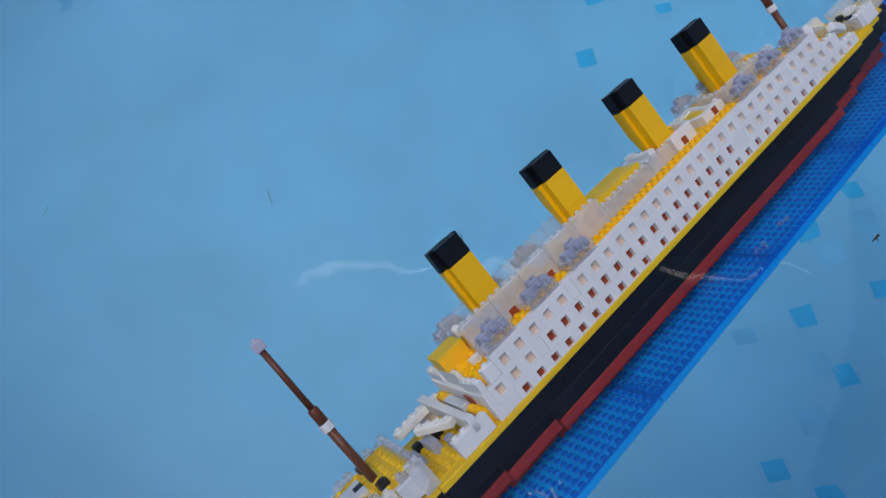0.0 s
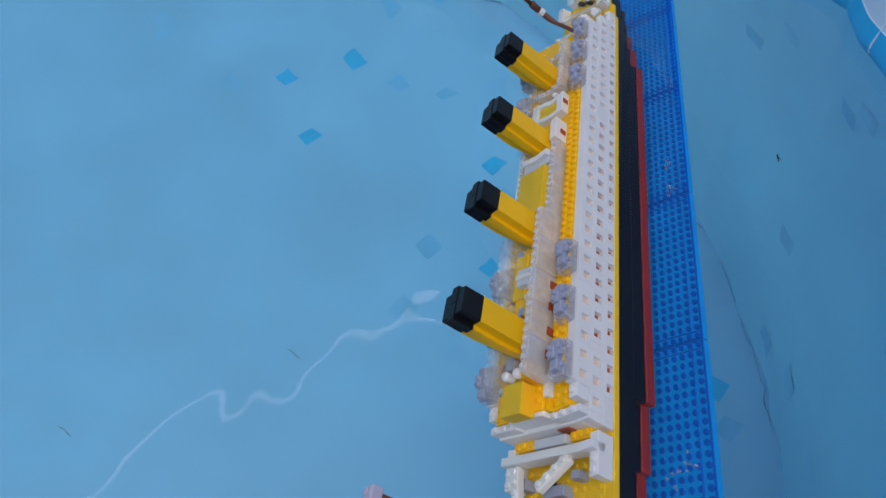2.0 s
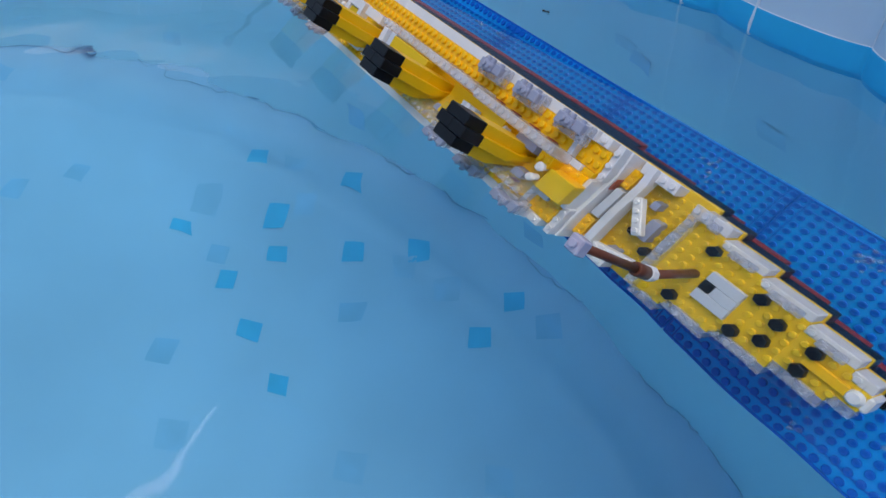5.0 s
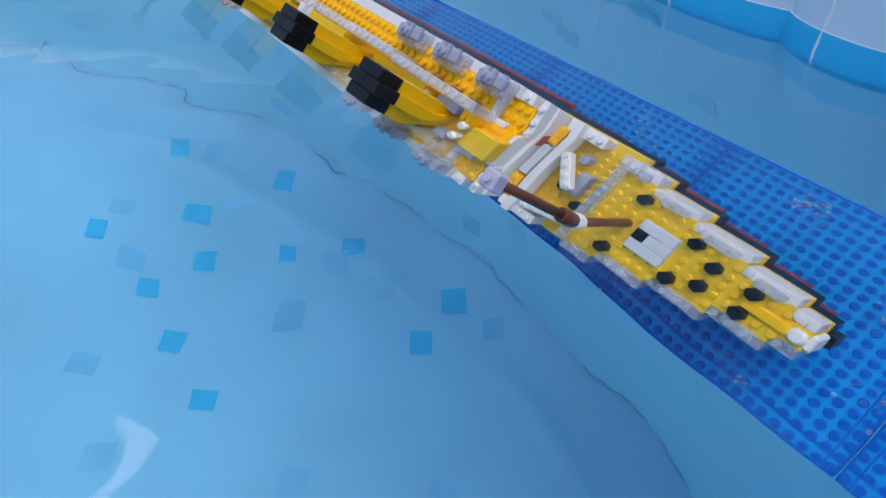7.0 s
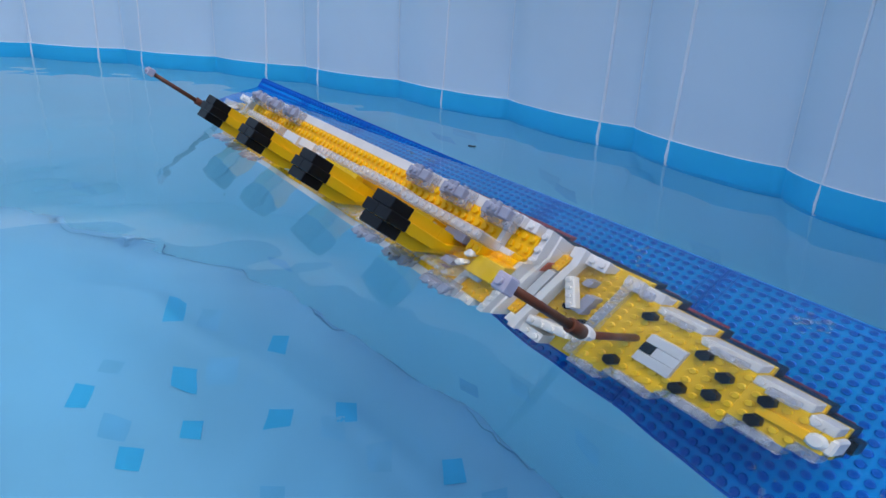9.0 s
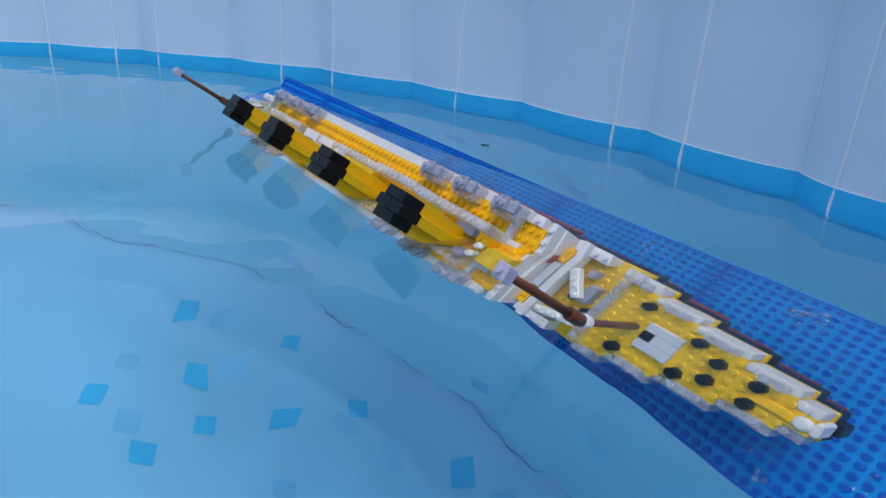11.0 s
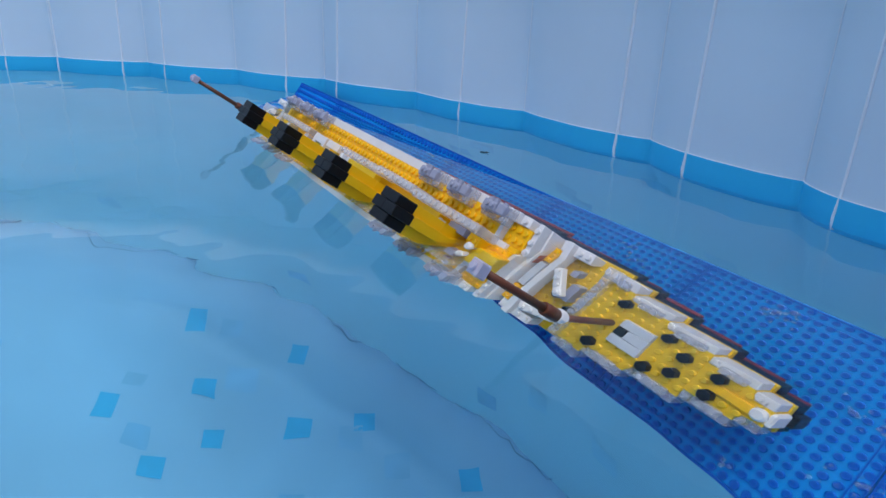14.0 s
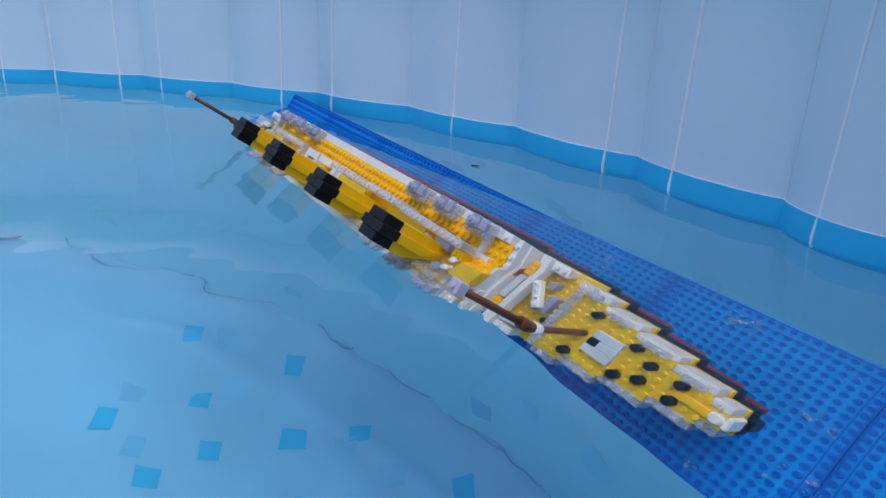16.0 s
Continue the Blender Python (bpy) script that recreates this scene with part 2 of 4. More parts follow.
# ---- the pool ----
def pool():
    cx, cy, radius = POOL
    # floor: a disc of liner with low wrinkles and a raised fold near its edge
    def floor_height(x, y):
        r, a = math.hypot(x - cx, y - cy), math.atan2(y - cy, x - cx)
        edge = radius - 0.085 + 0.02 * noise.noise((math.cos(a) * 3, math.sin(a) * 3, 7.0))
        fold = 0.006 * math.exp(-((r - edge) / 0.012) ** 2) * (0.5 + 0.6 * noise.noise((math.cos(a) * 5, math.sin(a) * 5, 1.0)))
        cove = 0.02 * max(0.0, (r - radius + 0.05) / 0.05) ** 2
        return -WATER_DEPTH + 0.0015 * noise.noise((x * 6, y * 6, 0.3)) + fold + cove
    bm = bmesh.new()
    n, rings = 240, 130
    prev = None
    centre = bm.verts.new((cx, cy, -WATER_DEPTH))
    for k in range(1, rings + 1):
        r = (radius + 0.004) * k / rings
        ring = []
        for j in range(n):
            a = 2 * math.pi * j / n
            x, y = cx + r * math.cos(a), cy + r * math.sin(a)
            ring.append(bm.verts.new((x, y, floor_height(x, y))))
        for j in range(n):
            if prev is None:
                bm.faces.new((centre, ring[j], ring[(j + 1) % n]))
            else:
                bm.faces.new((prev[j], ring[j], ring[(j + 1) % n], prev[(j + 1) % n]))
        prev = ring
    me = bpy.data.meshes.new("floor")
    bm.to_mesh(me)
    bm.free()
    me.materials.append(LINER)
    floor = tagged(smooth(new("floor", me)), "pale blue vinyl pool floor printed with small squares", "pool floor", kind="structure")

    # wall: scalloped liner that leans in towards the top, bright band at the waterline and pale cloth above
    cusps = [87.8, 95.95, 104.8, 113.7] + [122.0 + 8.22 * k for k in range(40)] + [447.8]
    def wall_radius(a, z):
        deg = (math.degrees(a) - 87.8) % 360 + 87.8
        k = max(i for i in range(len(cusps) - 1) if cusps[i] <= deg + 1e-6)
        ph = (deg - cusps[k]) / (cusps[k + 1] - cusps[k])
        bulge = min(1.0, max(0.0, math.sin(math.pi * ph))) ** 0.75
        if z > 0:
            base, fade = WALL_TOP, max(0.6, 1 - z * 3)
        else:
            base = WALL_TOP + (radius - WALL_TOP) * min(1.0, -z / WATER_DEPTH) ** 0.8
            fade = max(0.0, 1 + z / 0.35)
        ripple = 0.0016 * noise.noise((math.cos(a) * 30, math.sin(a) * 30, z * 5)) + 0.004 * min(1, max(0, -z) * 6) * noise.noise((math.cos(a) * 9, math.sin(a) * 9, z * 3 + 4))
        return base - 0.013 * bulge * fade + ripple
    per = 20
    angles = []
    for a0, a1 in zip(cusps, cusps[1:]):
        angles += [radians(a0 + (a1 - a0) * i / per) for i in range(per)]
    n = len(angles)
    def sheet(name, mat, zs, label, off=0.0):
        bm = bmesh.new()
        rows, outer = [], []
        for z in zs:
            rows.append([])
            outer.append([])
            for a in angles:
                r = wall_radius(a, z) + off
                rows[-1].append(bm.verts.new((cx + r * math.cos(a), cy + r * math.sin(a), z)))
                r += 0.012
                outer[-1].append(bm.verts.new((cx + r * math.cos(a), cy + r * math.sin(a), z)))
        for g in (rows, outer):
            for lower, upper in zip(g, g[1:]):
                for j in range(n):
                    bm.faces.new((lower[j], upper[j], upper[(j + 1) % n], lower[(j + 1) % n]))
        for k in (0, -1):
            for j in range(n):
                bm.faces.new((rows[k][j], rows[k][(j + 1) % n], outer[k][(j + 1) % n], outer[k][j]))
        bmesh.ops.recalc_face_normals(bm, faces=bm.faces)
        me = bpy.data.meshes.new(name)
        bm.to_mesh(me)
        bm.free()
        me.materials.append(mat)
        return tagged(smooth(new(name, me)), label, "pool wall", kind="structure")
    deep = [-WATER_DEPTH + WATER_DEPTH * (k / 40) for k in range(40)]
    # brightness of the submerged wall is lifted in its colour
    lower = sheet("wall_lower", WALL_LINER_LIFTED, [-WATER_DEPTH - 0.01] + deep[1:] + [BAND_FOOT], "blue vinyl pool wall below the water, coloured lighter to offset its shade")
    sheet("wall_band", BAND, [BAND_FOOT, BAND_FOOT + 0.0004, -0.004, 0.0, 0.008, BAND_TOP - 0.0004, BAND_TOP], "bright blue vinyl band of the pool wall at the waterline", -0.0006)
    upper = sheet("wall_upper", WALL_PALE, [BAND_TOP, BAND_TOP + 0.0004] + [BAND_TOP + 0.0135 * k for k in range(1, 11)], "pale bluish white scalloped inner wall of the pool", 0.0008)
    # welded seams up the wall, in pairs beside the scallop corners
    def strip(name, pts, radii, parent, label=""):
        bm = bmesh.new()
        loops = []
        for i, p in enumerate(pts):
            d = (Vector(pts[min(i + 1, len(pts) - 1)]) - Vector(pts[max(i - 1, 0)])).normalized()
            across = Vector((p[1] - cy, cx - p[0], 0)).normalized()
            if abs(d.dot(across)) > 0.7:
                across = Vector((0, 0, 1))
            across = (across - d * d.dot(across)).normalized()
            out = d.cross(across)
            loops.append([bm.verts.new(Vector(p) + (across * math.cos(2 * math.pi * j / 8) + out * math.sin(2 * math.pi * j / 8)) * radii[i]) for j in range(8)])
        for one, two in zip(loops, loops[1:]):
            for j in range(8):
                bm.faces.new((one[j], one[(j + 1) % 8], two[(j + 1) % 8], two[j]))
        bmesh.ops.recalc_face_normals(bm, faces=bm.faces)
        me = bpy.data.meshes.new(name)
        bm.to_mesh(me)
        bm.free()
        me.materials.append(PIPING)
        ob = smooth(new(name, me))
        ob.parent = parent
        if label:
            tagged(ob, label)
    bright = [93.13, 97.6, 109.2, 120.35, 124.9, 136.4, 140.3, 146.4]
    rest = [152.4 + 8.24 * k + (2.2 if k % 2 else -2.0) for k in range(35)]
    for k, degrees in enumerate(bright + rest + [81.2, 85.6]):
        a = radians(degrees)
        zs = [-0.006 + 0.155 * i / 14 for i in range(15)]
        pts = []
        for z in zs:
            r = wall_radius(a, z) - (0.0006 if z < BAND_TOP else -0.0008) - 0.0005
            pts.append((cx + r * math.cos(a), cy + r * math.sin(a), z))
        w = 0.0011 if k % 3 != 2 else 0.0008
        strip("weld_seam", pts, [w] * len(zs), upper, "pale welded seam up the pool wall")
    for k, degrees in enumerate(cusps[:-1]):
        a = radians(degrees)
        zs = [0.15 * i / 10 for i in range(11)]
        pts = [(cx + (wall_radius(a, z) + 0.0002) * math.cos(a), cy + (wall_radius(a, z) + 0.0002) * math.sin(a), z) for z in zs]
        strip("weld_seam", pts, [0.00028] * 11, upper, "pale welded seam up the pool wall")
    loop = [(cx + (wall_radius(a, BAND_TOP) + 0.0002) * math.cos(a), cy + (wall_radius(a, BAND_TOP) + 0.0002) * math.sin(a), BAND_TOP) for a in angles + angles[:1]]
    strip("band_welt", loop, [0.00042] * len(loop), upper, "thin pale welt along the top of the band")
    # soft white inflated rim on top of the wall
    bm = bmesh.new()
    rings = []
    for i in range(20):
        t = 2 * math.pi * i / 20
        rings.append([])
        for j in range(220):
            a = 2 * math.pi * j / 220
            r = WALL_TOP + 0.004 + 0.03 * math.cos(t) + 0.0012 * noise.noise((math.cos(a) * 40, math.sin(a) * 40, t))
            rings[-1].append(bm.verts.new((cx + r * math.cos(a), cy + r * math.sin(a), 0.177 + 0.03 * math.sin(t))))
    for i in range(20):
        for j in range(220):
            bm.faces.new((rings[i][j], rings[i][(j + 1) % 220], rings[(i + 1) % 20][(j + 1) % 220], rings[(i + 1) % 20][j]))
    bmesh.ops.recalc_face_normals(bm, faces=bm.faces)
    me = bpy.data.meshes.new("pool_rim")
    bm.to_mesh(me)
    bm.free()
    me.materials.append(RIM)
    tagged(smooth(new("pool_rim", me)), "white inflated vinyl rim round the pool", "pool rim", kind="structure")
    # shade in the crease where the wall meets the floor, laid as a dark tube
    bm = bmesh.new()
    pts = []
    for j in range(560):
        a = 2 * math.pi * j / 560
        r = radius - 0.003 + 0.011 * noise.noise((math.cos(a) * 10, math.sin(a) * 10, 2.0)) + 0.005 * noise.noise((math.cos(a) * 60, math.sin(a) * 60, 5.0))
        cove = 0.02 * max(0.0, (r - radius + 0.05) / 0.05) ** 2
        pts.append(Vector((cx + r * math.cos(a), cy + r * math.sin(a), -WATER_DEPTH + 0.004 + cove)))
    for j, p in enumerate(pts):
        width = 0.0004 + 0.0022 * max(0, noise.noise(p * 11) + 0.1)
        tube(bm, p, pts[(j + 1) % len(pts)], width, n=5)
    me = bpy.data.meshes.new("floor_crease_shade")
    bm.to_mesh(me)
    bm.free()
    me.materials.append(CREASE_SHADE)
    new("floor_crease_shade", me).parent = floor
    # printed squares on the floor and up the wall
    def printed(mat, parent, size, place):
        """A square of print that follows the liner; place gives the point for offsets u, v."""
        bm = bmesh.new()
        grid_rows = [[bm.verts.new(place((i / 6 - 0.5) * size, (j / 6 - 0.5) * size)) for j in range(7)] for i in range(7)]
        for i in range(6):
            for j in range(6):
                bm.faces.new((grid_rows[i][j], grid_rows[i + 1][j], grid_rows[i + 1][j + 1], grid_rows[i][j + 1]))
        me = bpy.data.meshes.new("printed_square")
        bm.to_mesh(me)
        bm.free()
        me.materials.append(mat)
        smooth(new("printed_square", me)).parent = parent
    spots = [(-0.555, -0.158), (-0.543, -0.038), (-0.467, -0.120), (-0.482, -0.046), (-0.459, 0.038), (-0.432, 0.120), (-0.393, -0.111), (-0.318, -0.098), (-0.312, 0.202), (-0.288, 0.147), (-0.632, -0.040), (-0.553, 0.072), (-0.595, -0.515), (-0.669, -0.430), (-0.511, -0.439)]
    faded = [(-0.647, -0.346), (-0.656, -0.265), (-0.394, -0.206), (-0.506, -0.126), (-0.38, 0.015), (-0.263, 0.225), (-0.797, -0.417), (-0.844, -0.342), (-0.747, -0.634), (0.101, -0.973)]
    ghosts = [(-0.55, -0.586), (-0.612, -0.738), (-0.295, -0.21), (-0.198, -0.048), (-0.126, 0.096), (-0.365, 0.134), (-0.608, 0.003), (-0.586, -0.117), (-0.542, 0.001), (-0.42, 0.095)]
    rng = random.Random(5)
    for places, mat, size in ((spots, SQUARE, 0.0255), (faded, SQUARE_FADED, 0.0265), (ghosts, SQUARE_GHOST, 0.031)):
        for x, y in places:
            tilt = radians(63 + rng.uniform(-5, 5))
            def on_floor(u, v):
                px, py = x + u * math.cos(tilt) - v * math.sin(tilt), y + u * math.sin(tilt) + v * math.cos(tilt)
                return px, py, floor_height(px, py) + 0.0007
            printed(mat, floor, size, on_floor)
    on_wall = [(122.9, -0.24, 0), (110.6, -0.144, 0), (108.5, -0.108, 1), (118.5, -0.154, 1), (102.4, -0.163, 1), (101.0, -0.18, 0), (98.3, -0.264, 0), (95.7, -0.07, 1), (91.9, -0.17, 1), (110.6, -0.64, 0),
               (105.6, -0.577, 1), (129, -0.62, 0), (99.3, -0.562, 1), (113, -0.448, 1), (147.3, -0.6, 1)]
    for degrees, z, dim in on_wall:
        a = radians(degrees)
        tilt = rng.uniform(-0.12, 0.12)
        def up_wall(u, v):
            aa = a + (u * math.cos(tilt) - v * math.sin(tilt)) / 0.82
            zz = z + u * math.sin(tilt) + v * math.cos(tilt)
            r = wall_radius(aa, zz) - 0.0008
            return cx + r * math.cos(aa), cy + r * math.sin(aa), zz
        printed(WALL_GHOST_LIFTED if dim else WALL_FADED_LIFTED, lower, 0.0265, up_wall)
    # water surface
    bm = bmesh.new()
    ring = [bm.verts.new((cx + (wall_radius(a, 0) + 0.004) * math.cos(a), cy + (wall_radius(a, 0) + 0.004) * math.sin(a), 0)) for a in angles]
    bm.faces.new(ring)
    me = bpy.data.meshes.new("water")
    bm.to_mesh(me)
    bm.free()
    me.materials.append(WATER)
    water = tagged(new("water", me), "clear pool water with a gently rippled surface", "water", kind="structure")
    water.visible_shadow = False


pool()

# a dark speck afloat
bm = bmesh.new()
tube(bm, (-0.6, 0, 0), (0.7, 0.15, 0.08), 0.13, 0.05, 8, 0.03)
tube(bm, (-0.1, 0.0, 0.02), (0.2, 0.5, 0.1), 0.07, 0.03, 6)
speck = new("floating_leaf_bit", mesh_of("floating_leaf_bit", bm, DEBRIS))
tagged(speck, "small dark dry leaf bit floating on the water", "debris")

# ---- hairs lying on the pool floor ----
for x, y, turn, size in ((-0.002, -0.514, 80, 1.0), (-0.188, -0.312, 75, 1.1), (0.264, -0.66, 60, 0.8)):
    bm = bmesh.new()
    bend = [Vector((k * 0.7 - 2.1, 0.25 * math.sin(k * 0.9), 0.08)) * size for k in range(7)]
    for p, q in zip(bend, bend[1:]):
        tube(bm, p, q, 0.07, n=5)
    hair = new("dark_thread", mesh_of("dark_thread", bm, DEBRIS))
    hair.matrix_world = pose(x, y, -WATER_DEPTH + 0.002, 0, 0, turn)
    tagged(hair, "short dark thread lying on the pool floor", "debris")


# ---- unseen glowing strip over the pool, added for the bright streak mirrored in the water ----
def streak_strip():
    lamp = new("streak_strip")
    tagged(lamp, "unseen glowing strip on a wire between posts, added for a streak mirrored in the water", "lamp")
    a, b = Vector((0.12, -1.70, 0)), Vector((-1.95, -0.04, 0))
    d = (b - a).normalized()
    base = -WATER_DEPTH - 0.04
    def piece(name, mat, p, q, r, label=""):
        bm = bmesh.new()
        tube(bm, p, q, r, r, 14, min(0.004, r * 0.3))
        me = bpy.data.meshes.new(name)
        bm.to_mesh(me)
        bm.free()
        me.materials.append(mat)
        ob = smooth(new(name, me))
        ob.parent = lamp
        if label:
            tagged(ob, label)
    up = Vector((0, 0, 1))
    # posts and wire are made up, only to carry the strip
    for p in (a - d * 9, b + d * 9):
        piece("post", GREY, p + up * base, p + up * 2.09, 0.03, "added grey post")
    piece("wire", GREY, a - d * 9 + up * 2.07, b + d * 9 + up * 2.07, 0.003, "added thin grey wire")
    start, end = a + d * 0.47, b - d * 0.25
    piece("housing", GREY, start + up * 2.045 - d * 0.03, end + up * 2.045 + d * 0.03, 0.016, "added grey strip housing")
    middle = (start + end) / 2
    for p, q in ((start, middle - d * 0.012), (middle + d * 0.012, end)):
        piece("tube", GLOW, p + up * 2.015, q + up * 2.015, 0.013, "added glowing tube")


# glow of the added strip, set to the strength of the mirrored streak
GLOW = bpy.data.materials.new("streak_glow")
GLOW.use_nodes = True
glow = GLOW.node_tree.nodes["Principled BSDF"]
glow.inputs["Emission Color"].default_value = (1.0, 0.97, 0.94, 1)
glow.inputs["Emission Strength"].default_value = 2.8
streak_strip()

# ---- ground outside the pool ----
bm = bmesh.new()
bmesh.ops.create_grid(bm, x_segments=8, y_segments=8, size=60)
me = bpy.data.meshes.new("ground")
bm.to_mesh(me)
bm.free()
me.materials.append(material("grass_ground", (0.07, 0.11, 0.04), 0.9, spread=0.2, grain=3))
ground = tagged(new("ground", me), "plain grass round the pool", "ground", kind="structure")
ground.location = (0, 0, -WATER_DEPTH - 0.04)

# ---- the toy ship ----
ship = new("toy_ship")
tagged(ship, "toy brick ocean liner with four yellow funnels heeling in a pool", "toy ship")

DECK_STEPS = [(11.5, 14.2, 5.6), (14.2, 18.2, 4.6), (18.2, 22.6, 3.7), (22.6, 26.4, 2.7), (26.4, 28.1, 1.8), (28.1, 28.7, 0.9)]
STERN_STEPS = [(-66, -62, 5.5), (-69.5, -66, 4.6), (-72.5, -69.5, 3.4), (-75, -72.5, 2.0)]
KEEL_STEPS = [(-52, -0.2, 5.98), (-0.2, 6.2, 5.2), (6.2, 12, 4.6), (12, 16.9, 3.8), (16.9, 21, 2.8), (21, 25, 1.8), (25, 26.8, 0.6), (-57, -52, 4.9), (-61, -57, 4.0), (-65, -61, 3.0), (-69, -65, 2.0)]


def stepped(name, mat, steps, z0, z1, label="", grow=0.0):
    bm = bmesh.new()
    for x0, x1, hw in steps:
        box(bm, x0, x1, -hw - grow, hw + grow, z0, z1, 0.06)
    return part(name, bm, mat, ship, label)


def hull():
    body = [(-62, 11.5, 6.0)] + [(x0, x1, max(0.35, hw - 0.3)) for x0, x1, hw in DECK_STEPS] + STERN_STEPS
    stepped("hull", BLACK, body, -2.9, -1.05, "glossy black upper hull side")
    stepped("lower_hull", BLACK, KEEL_STEPS, -4.4, -2.9, "glossy black lower hull side")
    stepped("keel", RED, KEEL_STEPS, -5.45, -4.4, "dark red lower hull", 0.12)
    stepped("keel_foot", RED, [(x0, x1, max(0.4, hw - 3.2)) for x0, x1, hw in KEEL_STEPS], -7.55, -5.45)
    stepped("deck_edge", YELLOW, [b for b in body if b[0] < 28], -1.05, -0.4, "thin yellow edge strip", 0.04)
    for k in range(7):
        base_plate(52.7 - 20 * k - 10)


PLATE_MESH = []


def base_plate(x):
    if not PLATE_MESH:
        bm = bmesh.new()
        box(bm, -9.94, 9.94, -10.5, 10.5, -0.75, 0, 0.1)
        PLATE_MESH.append(mesh_of("base_plate", bm, BLUE))
        bm = bmesh.new()
        studs(bm, [(x, y * 1.04, 0) for x, y, _ in grid(-9.5, 9.5, -9.5, 9.5, 0)], 0.35, 0.2, 10)
        for s in (-1, 1):
            box(bm, -9.9, 9.9, s * 9.05 - 0.06, s * 9.05 + 0.06, -0.02, 0.12, 0.02)
            box(bm, -9.9, 9.9, s * 10.4 - 0.1, s * 10.4 + 0.1, -0.02, 0.14, 0.02)
            box(bm, s * 9.0 - 0.06, s * 9.0 + 0.06, -10.4, 10.4, -0.02, 0.12, 0.02)
            box(bm, s * 9.85 - 0.09, s * 9.85 + 0.09, -10.4, 10.4, -0.02, 0.14, 0.02)
        PLATE_MESH.append(mesh_of("plate_studs", bm, BLUE_STUD))
    plate = part("base_plate", PLATE_MESH[0], None, ship, "translucent blue studded base plate", (x, 0.1, -7.55))
    tagged(part("plate_studs", PLATE_MESH[1], None, plate), kind="stuff")


def window_walls():
    low = [(-2 * k, 1) for k in range(10)] + [(-21 - 2 * k, 1) for k in range(16)] + [(-54 - 2 * k, 0) for k in range(4)]
    mid = [(2 - 2 * k, 0) for k in range(3)] + [(-5 - 2 * k, 1) for k in range(16)] + [(-39 - 2 * k, 0) for k in range(10)]
    top = [(-2 * k, 0) for k in range(5)] + [(-11 - 2 * k, 0) for k in range(19)] + [(-50 - 2 * k, 0) for k in range(3)]
    rows = [(low, -0.4, 0.88, 0.02, -62, 3.8), (mid, 0.88, 2.58, 1.75, -59, 3.8), (top, 2.58, 4.55, 3.4, -56, 1.0)]
    shared = {}
    for side in (1, -1):
        turn = 0 if side == 1 else math.pi
        for row, (wins, z0, z1, zc, x_end, x_front) in enumerate(rows):
            spans = []
            for x, dark in wins:
                spans.append((x - 1, x + 1))
                if row not in shared:
                    bm = bmesh.new()
                    w, lo_z, hi_z = 0.42, zc - 0.46 - z0, zc + 0.46 - z0
                    h = z1 - z0
                    box(bm, -1.0, -w, -1, 0, 0, h, 0.015)
                    box(bm, w, 1.0, -1, 0, 0, h, 0.015)
                    box(bm, -w - 0.05, w + 0.05, -1, -0.002, 0, max(lo_z, 0.06), 0.012)
                    box(bm, -w - 0.05, w + 0.05, -1, -0.002, hi_z, h, 0.012)
                    shared[row] = mesh_of("window_brick", bm, WHITE)
                    bm = bmesh.new()
                    box(bm, -0.6, 0.6, -0.15, 0, 0.02, h - 0.02, 0.02)
                    shared[row, 1] = mesh_of("window_back", bm, RUST)
                    bm = bmesh.new()
                    box(bm, -0.6, 0.6, -0.15, 0, 0.02, h - 0.02, 0.02)
                    shared[row, 0] = mesh_of("window_back", bm, WARM_BACK)
                brick = part("window_brick", shared[row], None, ship, "", (x, 6.0 * side, z0), turn)
                ob = part("window_back", shared[row, dark], None, brick, "", (0, -0.5 if dark else -0.42, 0))
            edges = sorted(spans)
            x = x_end
            for a, b in edges + [(x_front, x_front)]:
                if a - x > 0.3:
                    block("wall_brick", WHITE, ship, (x + 0.01, a - 0.01, 5.0 * side if side > 0 else -6.0, 6.0 if side > 0 else -5.0, z0, z1))
                x = b
        # stepped ends with studs
        for (x0, x1, z) in ((-59, -56, 2.58), (-62, -59, 0.88)):
            bm = bmesh.new()
            studs(bm, [(x0 + 0.5 + k, 5.5 * side, z) for k in range(int(x1 - x0))])
            part("wall_studs", bm, WHITE, ship)


